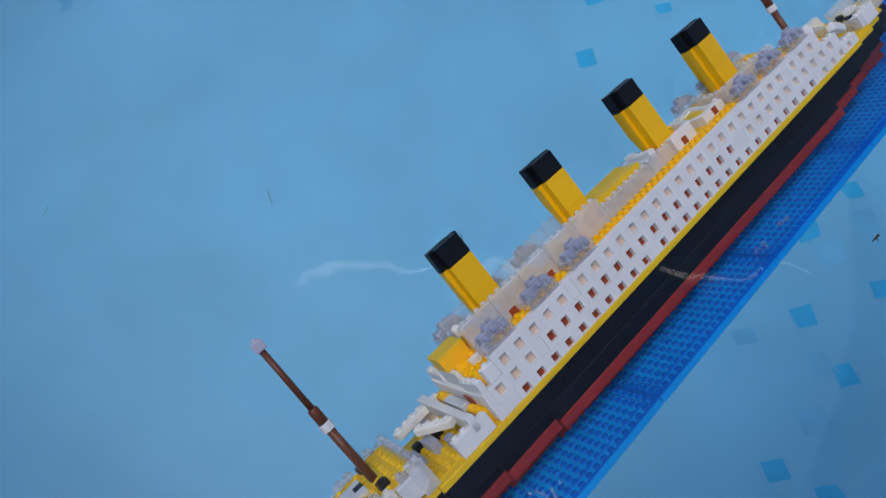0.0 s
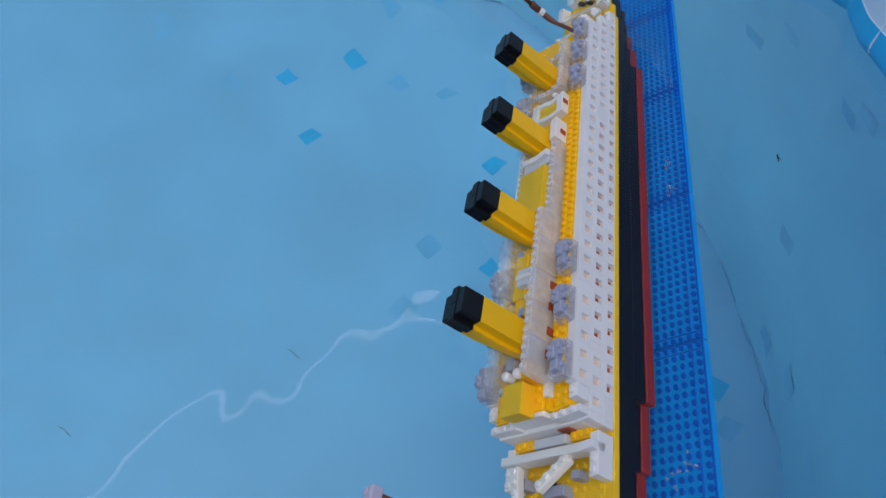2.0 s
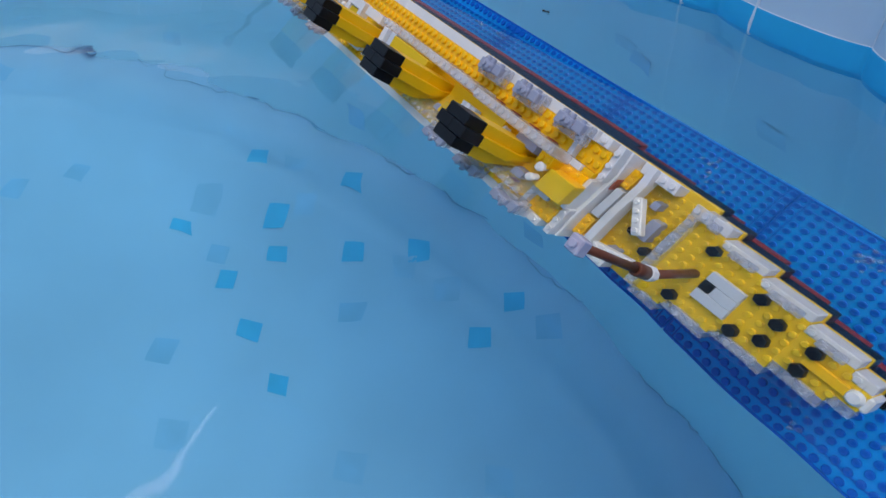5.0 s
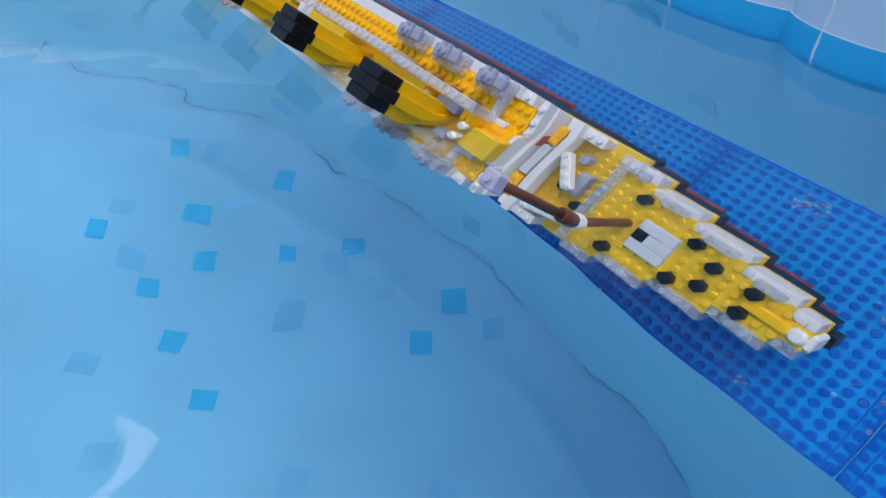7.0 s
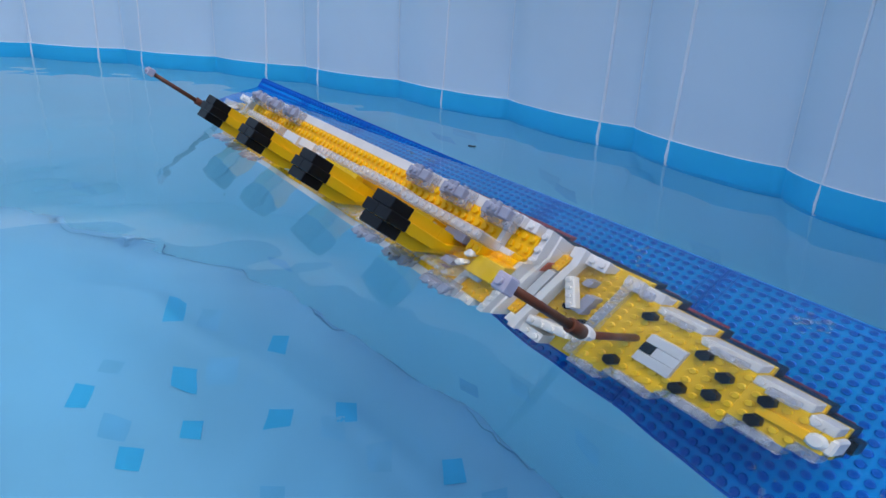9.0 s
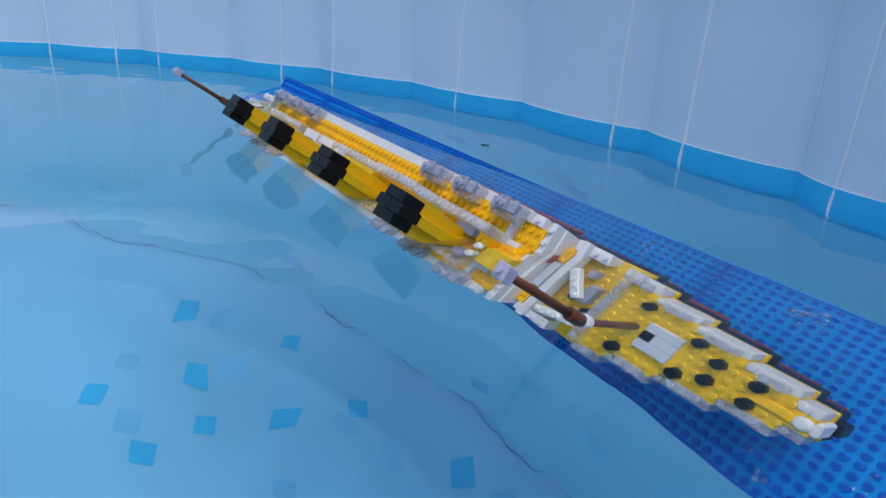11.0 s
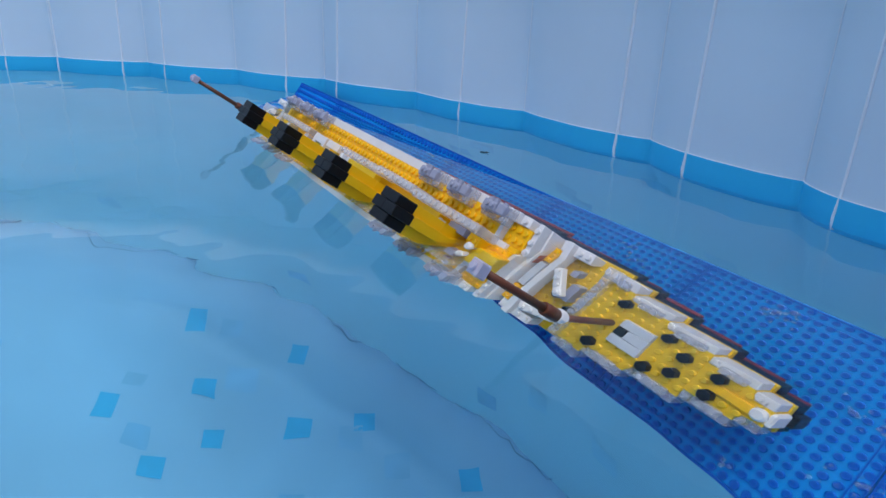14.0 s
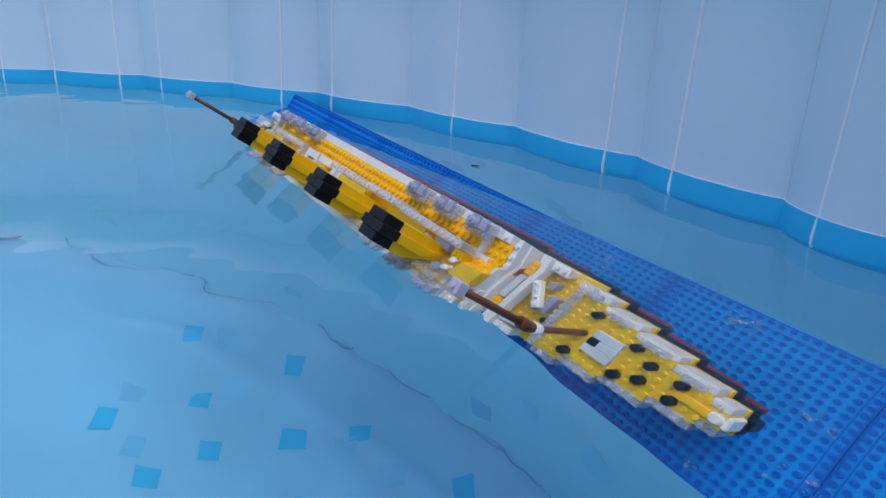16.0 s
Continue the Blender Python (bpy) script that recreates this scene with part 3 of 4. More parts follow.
def superstructure():
    # inner floors and the studded amber boat deck
    block("lower_deck", YELLOW, ship, (-62, 11.4, -5.0, 5.0, -1.0, -0.35), "lemon yellow studded well deck", grid(4.5, 10.5, -4.5, 4.5, -0.35))
    bm = bmesh.new()
    box(bm, -56.0, -0.6, -5.0, 5.0, 3.9, 4.55)
    box(bm, -0.59, 2.88, -2.25, 2.25, 3.9, 4.55)
    part("boat_deck", bm, AMBER, ship, "amber boat deck with rows of studs")
    bm = bmesh.new()
    studs(bm, [(x + 0.5, s * y, 4.55) for x in range(-55, -1) for s in (1, -1) for y in (3.6, 4.55)], 0.33, 0.3, 10)
    tagged(part("deck_studs", bm, AMBER, ship), kind="stuff")
    # white transverse front
    block("front_wall", WHITE, ship, (3.2, 3.8, -5.0, 5.0, -0.35, 2.58))
    block("front_wall", WHITE, ship, (2.9, 3.4, -2.3, 2.3, 2.59, 4.5))
    block("front_trim", RUST, ship, (3.8, 3.95, 1.6, 3.2, 0.9, 2.2))
    for s in (1, -1):
        # bridge wing: white bricks round an open amber floor
        def wing(name, mat, x0, x1, ya, yb, z0, z1, places=()):
            y0, y1 = (ya, yb) if s > 0 else (-yb, -ya)
            block(name, mat, ship, (x0, x1, y0, y1, z0, z1), "", [(x, s * y, z1) for x, y in places])
        wing("wing_floor", AMBER, 0.0, 2.88, 2.9, 5.0, 2.6, 3.9, [(0.5, 3.5), (1.5, 3.5), (2.4, 3.5), (0.5, 4.5), (1.5, 4.5), (2.4, 4.5)])
        wing("wing_front", WHITE, 2.9, 3.6, 2.32, 5.99, 2.6, 3.7, [(3.25, 3.0), (3.25, 4.0), (3.25, 5.2)])
        wing("wing_corner", WHITE, 1.02, 2.38, 5.02, 5.99, 2.6, 4.1, [(1.7, 5.5)])
        wing("wing_side", WHITE, -0.58, 1.6, 2.27, 2.88, 2.6, 4.6)
        wing("wing_step", AMBER, 1.62, 2.88, 2.27, 2.88, 2.6, 4.3)
        wing("wing_back", WHITE, -0.58, -0.02, 2.9, 5.0, 2.6, 4.6)
        wing("well_step", AMBER, 3.82, 4.8, 2.4, 4.98, -0.35, 1.3, [(4.3, 2.9), (4.3, 3.8), (4.3, 4.6)])
    block("wheelhouse", YELLOW, ship, (0.4, 3.5, -1.5, 1.0, 4.55, 5.95), "lemon yellow wheelhouse block")
    block("wheelhouse_side", AMBER, ship, (0.4, 3.5, 1.01, 1.2, 4.55, 5.95), "amber wheelhouse side")
    bm = bmesh.new()
    studs(bm, [(x, y, 4.55) for x in (-0.2, 0.8, 1.8) for y in (1.7, -1.9)], 0.33, 0.3, 10)
    part("bridge_studs", bm, AMBER, ship)
    block("wheelhouse_roof", YELLOW, ship, (0.36, 3.54, -1.55, 1.24, 5.955, 6.2), "smooth lemon yellow roof tile")
    # well deck bars
    block("cross_bar", WHITE, ship, (5.4, 6.2, -6.0, 6.0, 0.6, 2.1))
    block("cross_bar_end", WHITE, ship, (4.4, 8.3, 5.0, 6.0, -0.35, 1.4), "", [(x, 5.5, 1.4) for x in (6.8, 7.8)])
    block("cross_bar_end", WHITE, ship, (4.4, 8.3, -6.0, -5.0, -0.35, 1.4), "", [(x, -5.5, 1.4) for x in (6.8, 7.8)])
    block("hatch_cover", PALE, ship, (4.1, 5.0, -2.0, 2.2, 0.0, 1.7))
    # centre houses along the boat deck
    for s in (1, -1):
        def side_bar(x0, x1, ya, yb, z0, z1, mat=FROST, top=True, label="frosted clear rail brick"):
            y0, y1 = (ya, yb) if s > 0 else (-yb, -ya)
            if not top:
                block("rail", mat, ship, (x0, x1, y0, y1, z0, z1), label)
                return
            n = max(1, int(round((x1 - x0) / 4)))
            step = (x1 - x0) / n
            if s < 0 and mat is FROST:
                mat, label = GLASSY, "clear rail brick"
            for k in range(n):
                a, b = x0 + k * step, x0 + (k + 1) * step
                st = [(a + step * f, (y0 + y1) / 2, z1) for f in (0.125, 0.375, 0.625, 0.875)]
                block("rail", mat, ship, (a + 0.02, b - 0.02, y0, y1, z0, z1), label, st, 0.1)
        side_bar(-11.4, 0.4, 2.1, 3.0, 4.55, 7.4)
        side_bar(-19.6, -11.4, 2.3, 3.2, 4.55, 7.5)
        side_bar(-31.4, -19.6, 2.2, 3.1, 4.55, 6.3)
        side_bar(-35.6, -32.0, 1.9, 2.9, 4.55, 6.4, WHITE, False, "white deckhouse side")
        side_bar(-41.4, -37.6, 1.8, 2.9, 4.55, 5.7, WHITE, False, "white deckhouse side")
        side_bar(-53.0, -42.4, 2.1, 3.0, 4.55, 6.2)
    for x in (-2.2, -4.8, -7.6, -10.2):
        for s in (1, -1):
            bm = bmesh.new()
            box(bm, x - 0.45, x + 0.45, s * 3.07 - 0.05, s * 3.07 + 0.05, 4.58, 5.4, 0.02)
            part("deckhouse_window", bm, RUST, ship)
    for x in (-33.6, -39.6):
        for s in (1, -1):
            bm = bmesh.new()
            box(bm, x - 0.42, x + 0.42, s * 2.9 - 0.02, s * 2.9 + 0.02, 4.75, 5.6, 0.01)
            part("deckhouse_window", bm, RUST, ship)
    block("deckhouse_roof", YELLOW, ship, (-27.4, -20.2, -2.1, 2.1, 5.9, 6.9), "smooth lemon yellow roof tile")
    block("deckhouse_roof", YELLOW, ship, (-40.6, -38.4, -1.7, 1.7, 5.0, 5.45), "smooth lemon yellow roof tile")
    for x0, x1 in ((-38.4, -37.6), (-41.4, -40.6)):
        block("deckhouse_end", WHITE, ship, (x0, x1, -1.8, 1.8, 4.55, 5.7))
    for x in (-43.4, -50.6):
        block("deckhouse_end", FROST, ship, (x, x + 1.0, -2.05, 2.05, 4.55, 6.1), "frosted cross brick", [(x + 0.5, y, 6.1) for y in (-1.5, -0.5, 0.5, 1.5)])
    block("deckhouse_end", PALE, ship, (-29.0, -28.0, -2.2, 2.2, 4.55, 6.4))
    block("deckhouse_end", WHITE, ship, (-30.0, -29.1, -2.2, 2.2, 4.55, 6.9))
    block("deckhouse_floor", AMBER, ship, (-16.2, -7.2, -2.0, 2.0, 4.55, 5.6), "amber plate between the funnels")
    block("deckhouse_floor", YELLOW, ship, (-15.4, -9.6, -2.3, -0.4, 5.6, 5.85), "smooth lemon yellow tile")
    block("skylight", PALE, ship, (-13.0, -10.8, -1.0, 1.2, 5.6, 6.5), "pale grey skylight block")
    block("skylight_tile", WHITE, ship, (-12.2, -11.6, -1.05, 1.25, 6.5, 6.66))
    block("skylight", GREY, ship, (-4.6, -1.9, 1.3, 2.05, 4.6, 6.6), "lilac grey side block")
    block("amber_block", AMBER, ship, (-9.6, -6.6, 0.9, 2.05, 4.6, 6.6), "amber block beside the funnel")
    block("amber_block", AMBER, ship, (-1.5, 0.1, 0.9, 2.05, 4.6, 6.3), "amber block beside the funnel", [(-1.0, 1.5, 6.3), (-0.3, 1.5, 6.3)])
    # round white ventilators
    for x, y, z in ((-0.4, 0.75, 6.3), (-0.4, -0.85, 6.3), (-9.3, 0.6, 5.85), (-6.9, 1.35, 6.0), (-42.6, 1.0, 5.2)):
        bm = bmesh.new()
        tube(bm, (x, y, z - 0.6), (x, y, z), 0.42, 0.42, 14)
        tube(bm, (x, y, z), (x, y, z + 0.55), 0.5, 0.5, 14, 0.2)
        part("ventilator", bm, WHITE, ship, "rounded white ventilator")
    for x0, x1, y0, y1, z in ((-16.2, -15.2, -2.4, -1.4, 5.8), (-3.0, -1.6, -2.4, -1.4, 5.6), (-30.0, -28.4, -2.6, -1.8, 5.8), (-8.2, -7.2, -0.6, 0.6, 6.2)):
        block("deck_box", GREY, ship, (x0, x1, y0, y1, 4.55, z), "lilac grey deck box")


def funnels():
    for k in range(4):
        x = (-4.45, -18.4, -32.6, -46.2)[k]
        bm = bmesh.new()
        box(bm, x - 1.85, x + 1.85, -0.5, 0.5, 4.55, 11.8, 0.04)
        funnel = part("funnel", bm, AMBER, ship, "tall bright yellow funnel built of smooth tiles")
        for s in (1, -1):
            for z0, z1 in ((4.55, 8.2), (8.2, 11.8)):
                bm = bmesh.new()
                y0, y1 = (0.505, 1.5) if s > 0 else (-1.5, -0.505)
                box(bm, x - 1.4, x + 1.4, y0, y1, z0 + 0.004, z1 - 0.004, 0.025)
                part("funnel_brick", bm, AMBER, funnel)
        for x0, x1, y0, y1 in ((-1.9, 0.0, -0.5, 0.5), (0.01, 1.9, -0.5, 0.5), (-1.42, 1.42, 0.51, 1.5), (-1.42, 1.42, -1.5, -0.51)):
            bm = bmesh.new()
            box(bm, x + x0, x + x1, y0, y1, 11.8, 14.15 - (0.0 if abs(y0) == 0.5 else 0.08), 0.07)
            part("funnel_cap", bm, BLACK, funnel, "black funnel top brick")


def masts():
    for x, base in ((14.5, 1.9), (-60.3, 0.9)):
        bm = bmesh.new()
        tube(bm, (x, 0, base), (x, 0, 8.3), 0.42, 0.42, 14)
        tube(bm, (x, 0, 8.9), (x, 0, 10.6), 0.5, 0.5, 14, 0.05)
        tube(bm, (x, 0, 10.6), (x, 0, 17.3), 0.31, 0.29, 14)
        mast = smooth_flat(part("mast", bm, BROWN, ship, "brown bar mast"))
        bm = bmesh.new()
        tube(bm, (x, 0, 8.2), (x, 0, 9.0), 0.62, 0.62, 8, 0.06)
        part("collar", bm, WHITE, mast, "white clip ring")
        bm = bmesh.new()
        box(bm, x - 0.55, x + 0.55, -0.55, 0.55, 17.2, 18.2, 0.1)
        tube(bm, (x, 0, 18.2), (x, 0, 18.45), 0.3, 0.3, 10, 0.05)
        part("masthead", bm, LILAC, mast, "clear masthead brick")
        bm = bmesh.new()
        tube(bm, (x, 0, 17.2), (x, 0, 17.9), 0.16, 0.16, 8)
        part("masthead_pin", bm, BROWN, mast)


def smooth_flat(ob):
    for f in ob.data.polygons:
        f.use_smooth = len(f.vertices) == 4
    return ob


BOAT = []


def lifeboat(x, y, side):
    if not BOAT:
        bm = bmesh.new()
        box(bm, -1.9, 1.9, -0.9, 0.9, 0.0, 1.1, 0.12)
        studs(bm, [(-1.4, -0.45, 1.1), (1.4, -0.45, 1.1)])
        BOAT.append(mesh_of("davit_block", bm, CLEAR))
        bm = bmesh.new()
        box(bm, -1.7, -0.7, -0.5, 0.6, 0.6, 1.6, 0.1)
        box(bm, 0.5, 1.6, -0.3, 0.7, 0.7, 1.7, 0.1)
        box(bm, -0.75, 0.55, -0.35, 0.5, 0.9, 2.0, 0.1)
        for cx, cz in ((-0.45, 1.95), (0.25, 1.95)):
            tube(bm, (cx, 0.1, cz), (cx, 0.1, cz + 0.32), 0.26, 0.26, 10, 0.05)
        for cx, cz in ((-1.2, 1.1), (-0.1, 1.45), (1.0, 1.2)):
            tube(bm, (cx, 0.4, cz), (cx, 0.98, cz), 0.26, 0.26, 10, 0.05)
        BOAT.append(mesh_of("lifeboat", bm, GREY))
    davit = part("davit_block", BOAT[0], None, ship, "clear block under a boat", (x, y, 4.6), 0 if side > 0 else math.pi)
    part("lifeboat", BOAT[1], None, davit, "lilac grey lifeboat of small bricks")


def boats():
    for s in (1, -1):
        for x in (-0.9, -7.0, -12.7, -42.6, -48.0, -53.2):
            lifeboat(x, 5.0 * s, s)


def bar(name, mat, p0, p1, w, h, label, n_studs=4):
    """A brick bar lying from p0 to p1 with studs along its top."""
    p0, p1 = Vector(p0), Vector(p1)
    length = (p1 - p0).length
    bm = bmesh.new()
    box(bm, 0, length, -w / 2, w / 2, 0, h, 0.1)
    studs(bm, [((k + 0.5) * length / n_studs, 0, h) for k in range(n_studs)])
    d = (p1 - p0).normalized()
    bm.transform(Matrix.Translation(p0) @ Vector((1, 0, 0)).rotation_difference(d).to_matrix().to_4x4())
    return part(name, bm, mat, ship, label)


def bow():
    # forecastle deck with studs, stepped frosted bulwarks
    bm = bmesh.new()
    for x0, x1, hw in DECK_STEPS[:-1]:
        box(bm, x0, x1, -hw + 0.9 if hw > 1.2 else -hw + 0.3, hw - 0.97 if hw > 1.2 else hw - 0.3, -0.4, 1.9 if hw > 1.2 else 0.3, 0.04)
    places = []
    for x0, x1, hw in DECK_STEPS:
        for x in np.arange(11.87, 27.0, 1.0):
            if not x0 <= x < x1:
                continue
            for y in range(-4, 5):
                if abs(y) + 0.35 < hw - 0.9 and not (15.3 < x < 18.5 and -1.9 < y < 1.6):
                    places.append((x + 0.5, y, 1.9))
    studs(bm, places)
    part("forecastle_deck", bm, YELLOW, ship, "lemon yellow studded forecastle deck")
    for (x0, x1, hw) in DECK_STEPS[:-1]:
        for s in (1, -1):
            y0, y1 = (hw - 0.95, hw - 0.05) if s > 0 else (-hw + 0.05, -hw + 0.95)
            # a long low brick with a clear stepped piece riding on its forward inner edge
            low, high = (PEARL, CLEAR) if s > 0 else (CLEAR, CLEAR)
            block("bulwark", low, ship, (x0 + 0.02, x1 - 0.02, y0, y1, 0.0, 1.95), "low white bulwark brick" if s > 0 else "clear bulwark brick", [(x0 + 0.5, (y0 + y1) / 2, 1.95)], 0.08)
            yi = (y0 - 0.2, y1 - 0.35) if s > 0 else (y0 + 0.35, y1 + 0.2)
            block("bulwark_cap", high, ship, (x0 + 1.1, x1 - 0.6, yi[0], yi[1], 1.96, 2.5), "clear bulwark top piece", [(x, (yi[0] + yi[1]) / 2, 2.5) for x in np.arange(x0 + 1.7, x1 - 0.9, 1.0)], 0.08)
    bm = bmesh.new()
    box(bm, 26.8, 28.5, -0.7, 0.7, -0.38, 1.9, 0.15)
    tube(bm, (27.5, 0, 1.8), (27.5, 0, 2.35), 0.62, 0.62, 14, 0.2)
    part("bow_tip", bm, WHITE, ship, "rounded white bow tip")
    block("bow_strip", AMBER, ship, (23.9, 27.0, -0.42, 0.42, 1.9, 2.25), "smooth amber strip on the bow")
    block("forecastle_bar", CLEAR, ship, (11.0, 11.9, -4.6, 4.6, 1.2, 2.7), "long frosted bar across the deck", [(11.45, y, 2.7) for y in range(-4, 5)])
    block("forecastle_end", FROST, ship, (11.0, 12.6, 4.6, 5.6, -0.35, 2.6), "frosted end brick", [(11.4, 5.1, 2.6), (12.2, 5.1, 2.6)])
    for x, y in ((14.4, 3), (14.4, -3), (19.35, 2), (19.35, -2), (21.3, 1), (21.3, -1), (24.2, 1), (24.2, -1)):
        bm = bmesh.new()
        tube(bm, (x, y, 1.9), (x, y, 2.65), 0.58, 0.58, 6, 0.06)
        part("mooring_bollard", bm, BLACK, ship, "small black bollard")
    for k in range(3):
        x0 = 15.5
        block("hatch_tile", PALE, ship, (x0 + (1.0 if k == 1 else 0), 18.45, -1.75 + k * 1.07, -0.72 + k * 1.07, 1.9, 2.4), "smooth pale grey hatch tile")
    block("hatch_block", BLACK, ship, (15.5, 16.4, -0.66, 0.3, 1.9, 2.42))
    # well deck cranes and boxes
    bar("crane_arm", WHITE, (6.4, 2.7, 1.1), (9.0, -0.6, 1.6), 0.95, 0.8, "white brick crane arm")
    bar("crane_arm", WHITE, (6.4, -4.4, 1.0), (10.4, -3.3, 1.4), 0.95, 0.8, "white brick crane arm")
    block("crane_base", GREY, ship, (8.3, 9.3, -1.2, 1.4, -0.35, 0.9), "lilac grey crane base")
    block("crane_base", GREY, ship, (7.2, 8.2, -4.6, -3.6, -0.35, 1.0), "lilac grey crane base")
    block("deck_box", GREY, ship, (10.2, 10.95, -1.2, 1.4, -0.35, 0.7), "lilac grey deck box")
    block("deck_box", GREY, ship, (7.2, 8.0, 2.2, 3.2, -0.35, 0.9), "lilac grey deck box")
    for x, y in ((7.6, -1.2), (9.6, -2.2)):
        bm = bmesh.new()
        tube(bm, (x, y, -0.3), (x, y, 0.5), 0.52, 0.52, 6, 0.05)
        part("winch", bm, BLACK, ship, "small black winch")


def stern():
    bm = bmesh.new()
    for x0, x1, hw in STERN_STEPS:
        box(bm, x0, x1, -hw + 0.2, hw - 0.2, -0.5, -0.1, 0.04)
    studs(bm, [(x + 0.5, y, -0.1) for x0, x1, hw in STERN_STEPS for x in np.arange(x0, x1 - 0.4, 1.0) for y in range(-5, 6) if abs(y) < hw - 0.6])
    part("stern_deck", bm, YELLOW, ship, "lemon yellow studded stern deck")
    block("stern_house", AMBER, ship, (-59.0, -56.0, -5.0, 5.0, -0.3, 2.55), "", grid(-58.5, -56.5, -4, 4, 2.55, 1.0))
    block("stern_house", PALE, ship, (-62.0, -59.0, -5.0, 5.0, -0.3, 0.9))
    block("stern_bar", FROST, ship, (-66.2, -65.2, -5.0, 5.2, -0.1, 1.5), "frosted bar across the stern deck")
    block("stern_bulwark", WHITE, ship, (-69.4, -65.4, 4.0, 5.0, -0.35, 1.6), "", [(-66 - k, 4.5, 1.6) for k in range(3)])
    block("stern_bulwark", WHITE, ship, (-69.4, -65.4, -5.0, -4.0, -0.35, 1.6))
    block("stern_bulwark", FROST, ship, (-74.6, -69.6, 1.6, 3.2, -0.35, 1.4), "frosted stern bulwark")
    block("stern_bulwark", FROST, ship, (-74.6, -69.6, -3.2, -1.6, -0.35, 1.4), "frosted stern bulwark")
    bar("crane_arm", WHITE, (-58.4, 3.6, 3.6), (-55.6, 5.6, 4.6), 1.0, 0.9, "white brick crane arm", 3)
    bar("crane_arm", WHITE, (-62.6, 4.4, 1.2), (-59.8, 5.2, 2.6), 1.0, 0.9, "white brick crane arm", 3)
    bar("crane_arm", WHITE, (-71.0, 1.4, 0.9), (-68.0, 2.4, 1.5), 0.9, 0.8, "white brick crane arm", 3)
    for x, y in ((-69.0, 1.0), (-70.6, 0.4), (-69.4, -0.8)):
        bm = bmesh.new()
        tube(bm, (x, y, -0.1), (x, y, 0.8), 0.62, 0.62, 6, 0.06)
        part("winch", bm, BLACK, ship, "small black winch")


def bubbles():
    rng = random.Random(11)
    for x, y, count, reach in ((20.6, 8.0, 30, 1.5), (-32.8, 8.3, 10, 1.1), (-28.4, 8.4, 10, 1.1), (6.7, 5.9, 9, 1.6), (5.0, 8.2, 9, 1.5), (-66.2, 5.5, 8, 1.0), (30.5, 2.0, 14, 2.2), (31.5, -4.0, 18, 2.4), (24.5, -8.0, 8, 1.5)):
        bm = bmesh.new()
        for _ in range(count):
            r = rng.uniform(0.06, 0.26) * (1.7 if x == 20.6 and rng.random() < 0.4 else 1.0)
            m = Matrix.Translation((x + rng.gauss(0, reach * 0.5), y + rng.gauss(0, reach * 0.4), -7.4 + rng.uniform(0.1, 0.5)))
            bmesh.ops.create_icosphere(bm, subdivisions=2, radius=r, matrix=m)
        smooth(part("air_bubbles", bm, BUBBLE, ship, "cluster of clear air bubbles clinging to the plate"))


bubbles()
hull()
window_walls()
superstructure()
funnels()
masts()
boats()
bow()
stern()

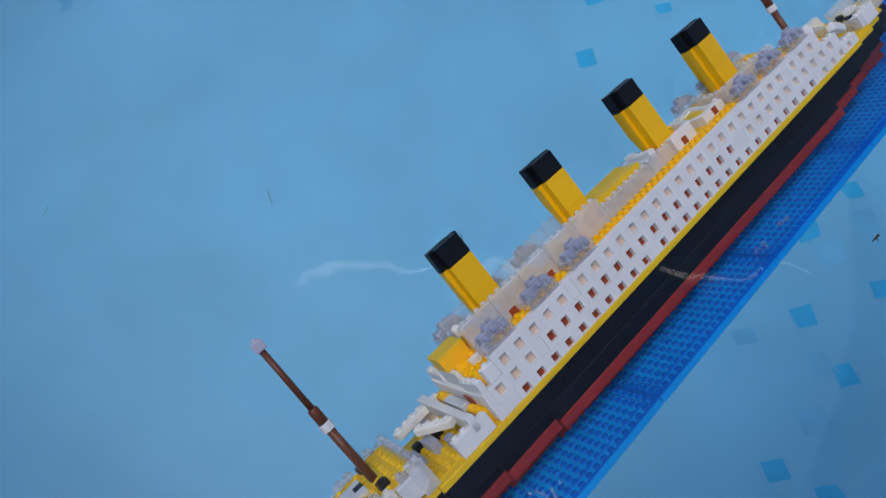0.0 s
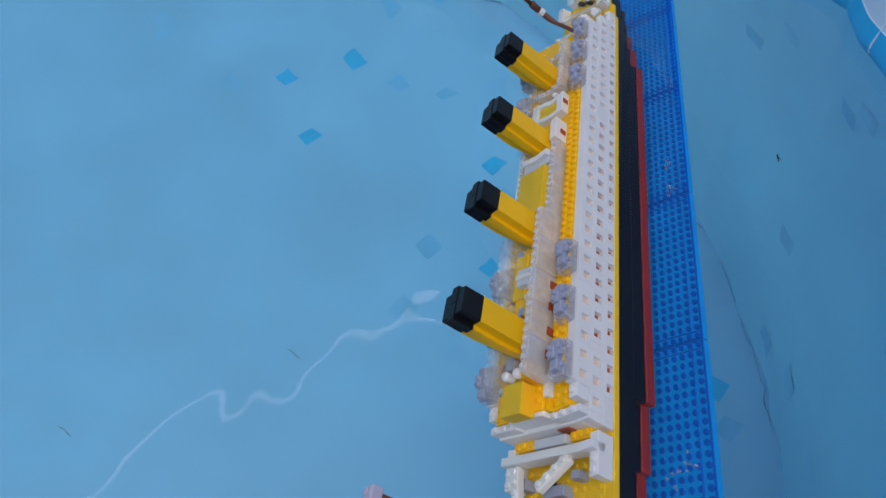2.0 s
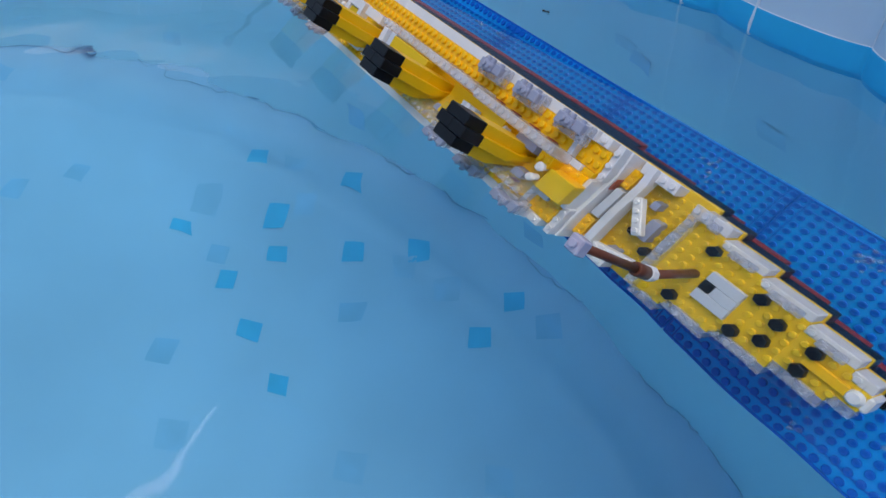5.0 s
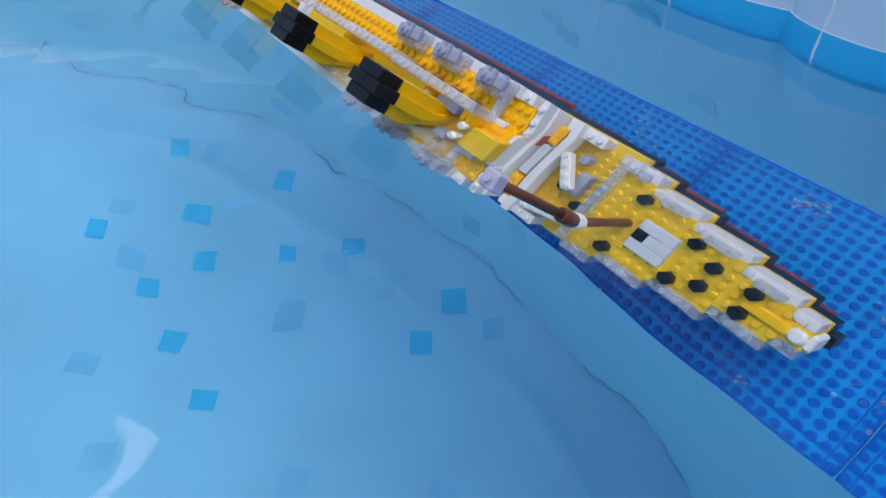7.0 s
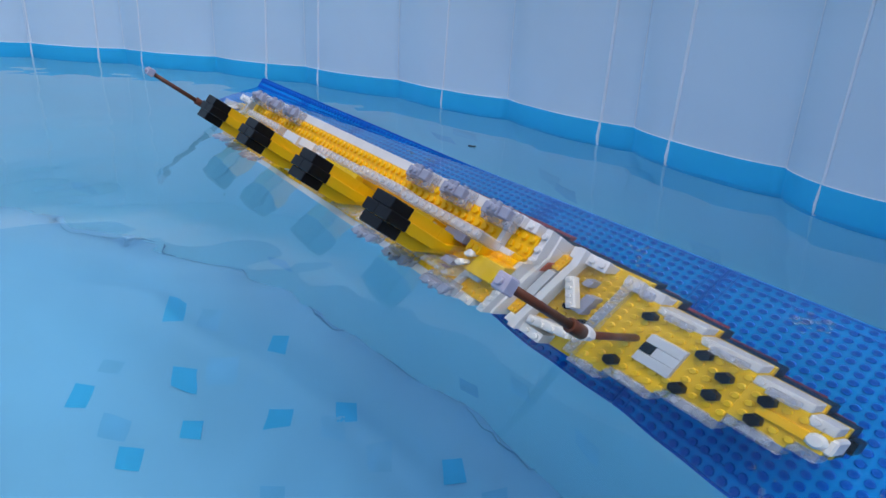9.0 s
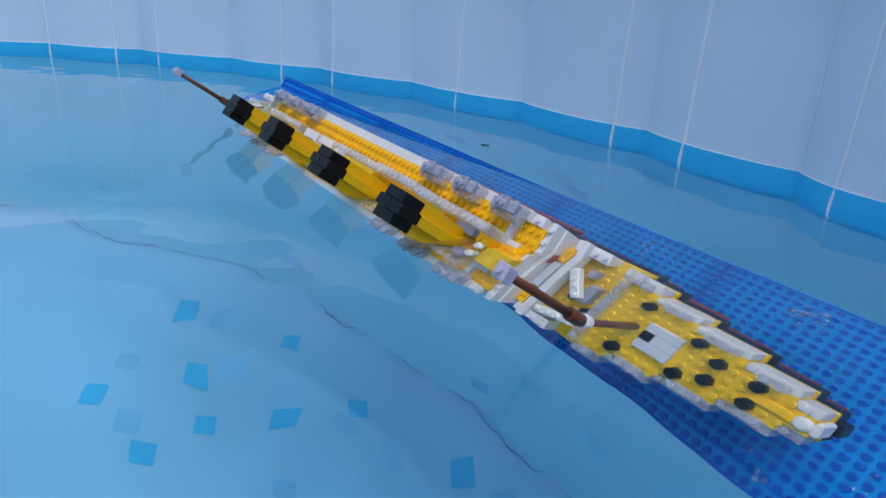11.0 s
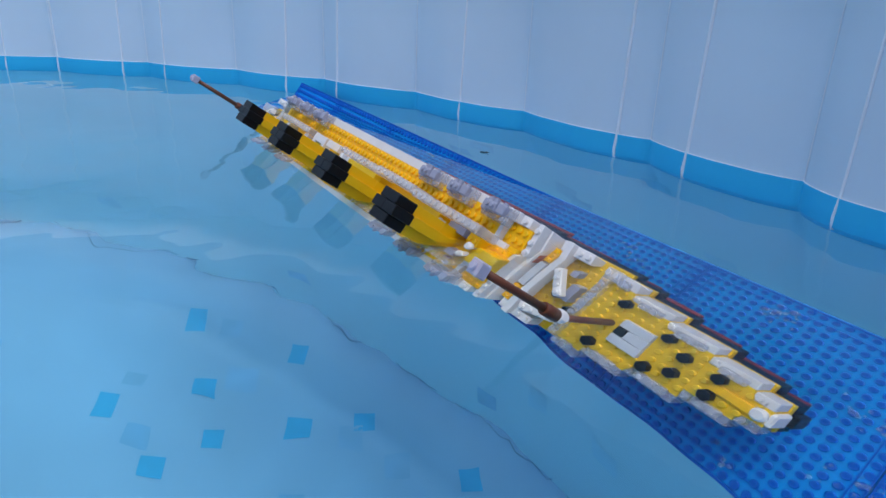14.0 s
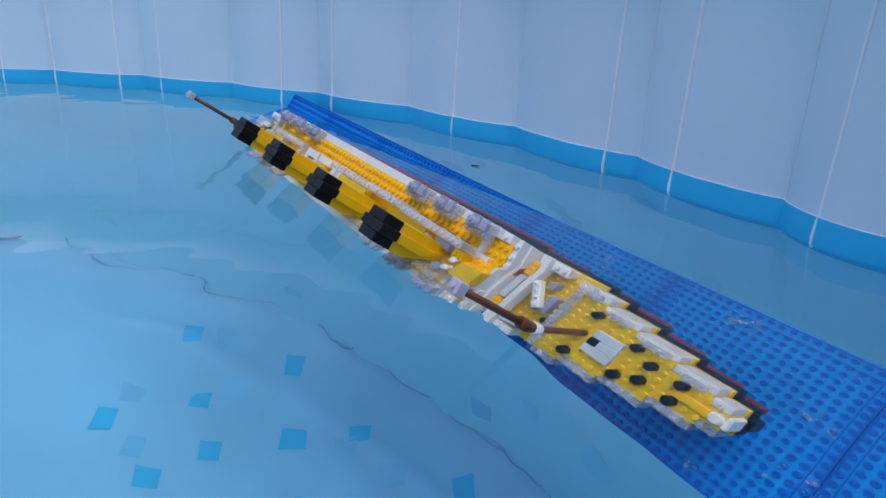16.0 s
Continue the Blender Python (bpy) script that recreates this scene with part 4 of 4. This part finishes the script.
DRIFT = [
    (0, 0.0408, 0.0382, -0.0233, 55.06, 1.52, 10.72),
    (0.5, 0.0392, 0.0303, -0.0234, 56.80, 1.29, 9.74),
    (1, 0.0380, 0.0201, -0.0230, 54.63, 1.83, 9.25),
    (1.5, 0.0384, 0.0114, -0.0237, 56.29, 1.40, 8.99),
    (2, 0.0386, 0.0059, -0.0234, 54.87, 1.00, 8.93),
    (2.5, 0.0373, 0.0045, -0.0232, 55.76, 1.42, 8.75),
    (3, 0.0345, 0.0060, -0.0236, 56.38, 1.25, 8.43),
    (3.5, 0.0301, 0.0081, -0.0230, 54.59, 1.03, 8.29),
    (4, 0.0233, 0.0107, -0.0234, 56.89, 1.65, 7.84),
    (4.5, 0.0186, 0.0138, -0.0238, 55.66, 1.06, 7.51),
    (5, 0.0163, 0.0150, -0.0221, 54.65, 1.96, 7.53),
    (5.2, 0.0157, 0.0154, -0.0232, 54.46, 1.80, 7.50),
    (7.3, 0.0134, 0.0218, -0.0238, 54.31, 1.29, 6.82),
    (7.5, 0.0117, 0.0228, -0.0236, 52.96, 1.90, 6.68),
    (8, 0.0055, 0.0266, -0.0239, 56.53, 1.16, 6.10),
    (8.5, -0.0014, 0.0279, -0.0236, 54.42, 1.46, 5.92),
    (9, -0.0044, 0.0270, -0.0233, 54.03, 1.37, 6.04),
    (11.3, -0.0136, 0.0289, -0.0233, 55.05, 1.46, 4.62),
    (11.5, -0.0145, 0.0293, -0.0230, 54.79, 1.56, 4.44),
    (12, -0.0174, 0.0309, -0.0238, 54.97, 1.47, 3.86),
    (12.5, -0.0207, 0.0320, -0.0231, 55.14, 1.70, 3.55),
    (13, -0.0230, 0.0326, -0.0232, 55.47, 1.39, 3.50),
    (13.5, -0.0256, 0.0337, -0.0232, 55.49, 1.38, 3.42),
    (14, -0.0287, 0.0337, -0.0226, 54.52, 1.67, 3.50),
    (14.5, -0.0313, 0.0342, -0.0234, 55.54, 1.38, 3.48),
    (15, -0.0339, 0.0347, -0.0236, 54.75, 1.40, 3.45),
    (15.5, -0.0350, 0.0344, -0.0234, 54.19, 1.50, 3.57),
    (16, -0.0371, 0.0347, -0.0231, 55.14, 1.77, 3.57),
]

LEAF = [(0, -0.153, 0.094, 0), (5, -0.153, 0.093, 4), (8.5, -0.162, 0.102, 12), (12, -0.175, 0.108, 20), (16, -0.189, 0.114, 28)]


def motions():
    walk(ship, [(t, pose(x, y, z, rx, ry, rz)) for t, x, y, z, rx, ry, rz in DRIFT])
    walk(speck, [(t, pose(x, y, 0.0003, 0, 0, turn)) for t, x, y, turn in LEAF])


motions()
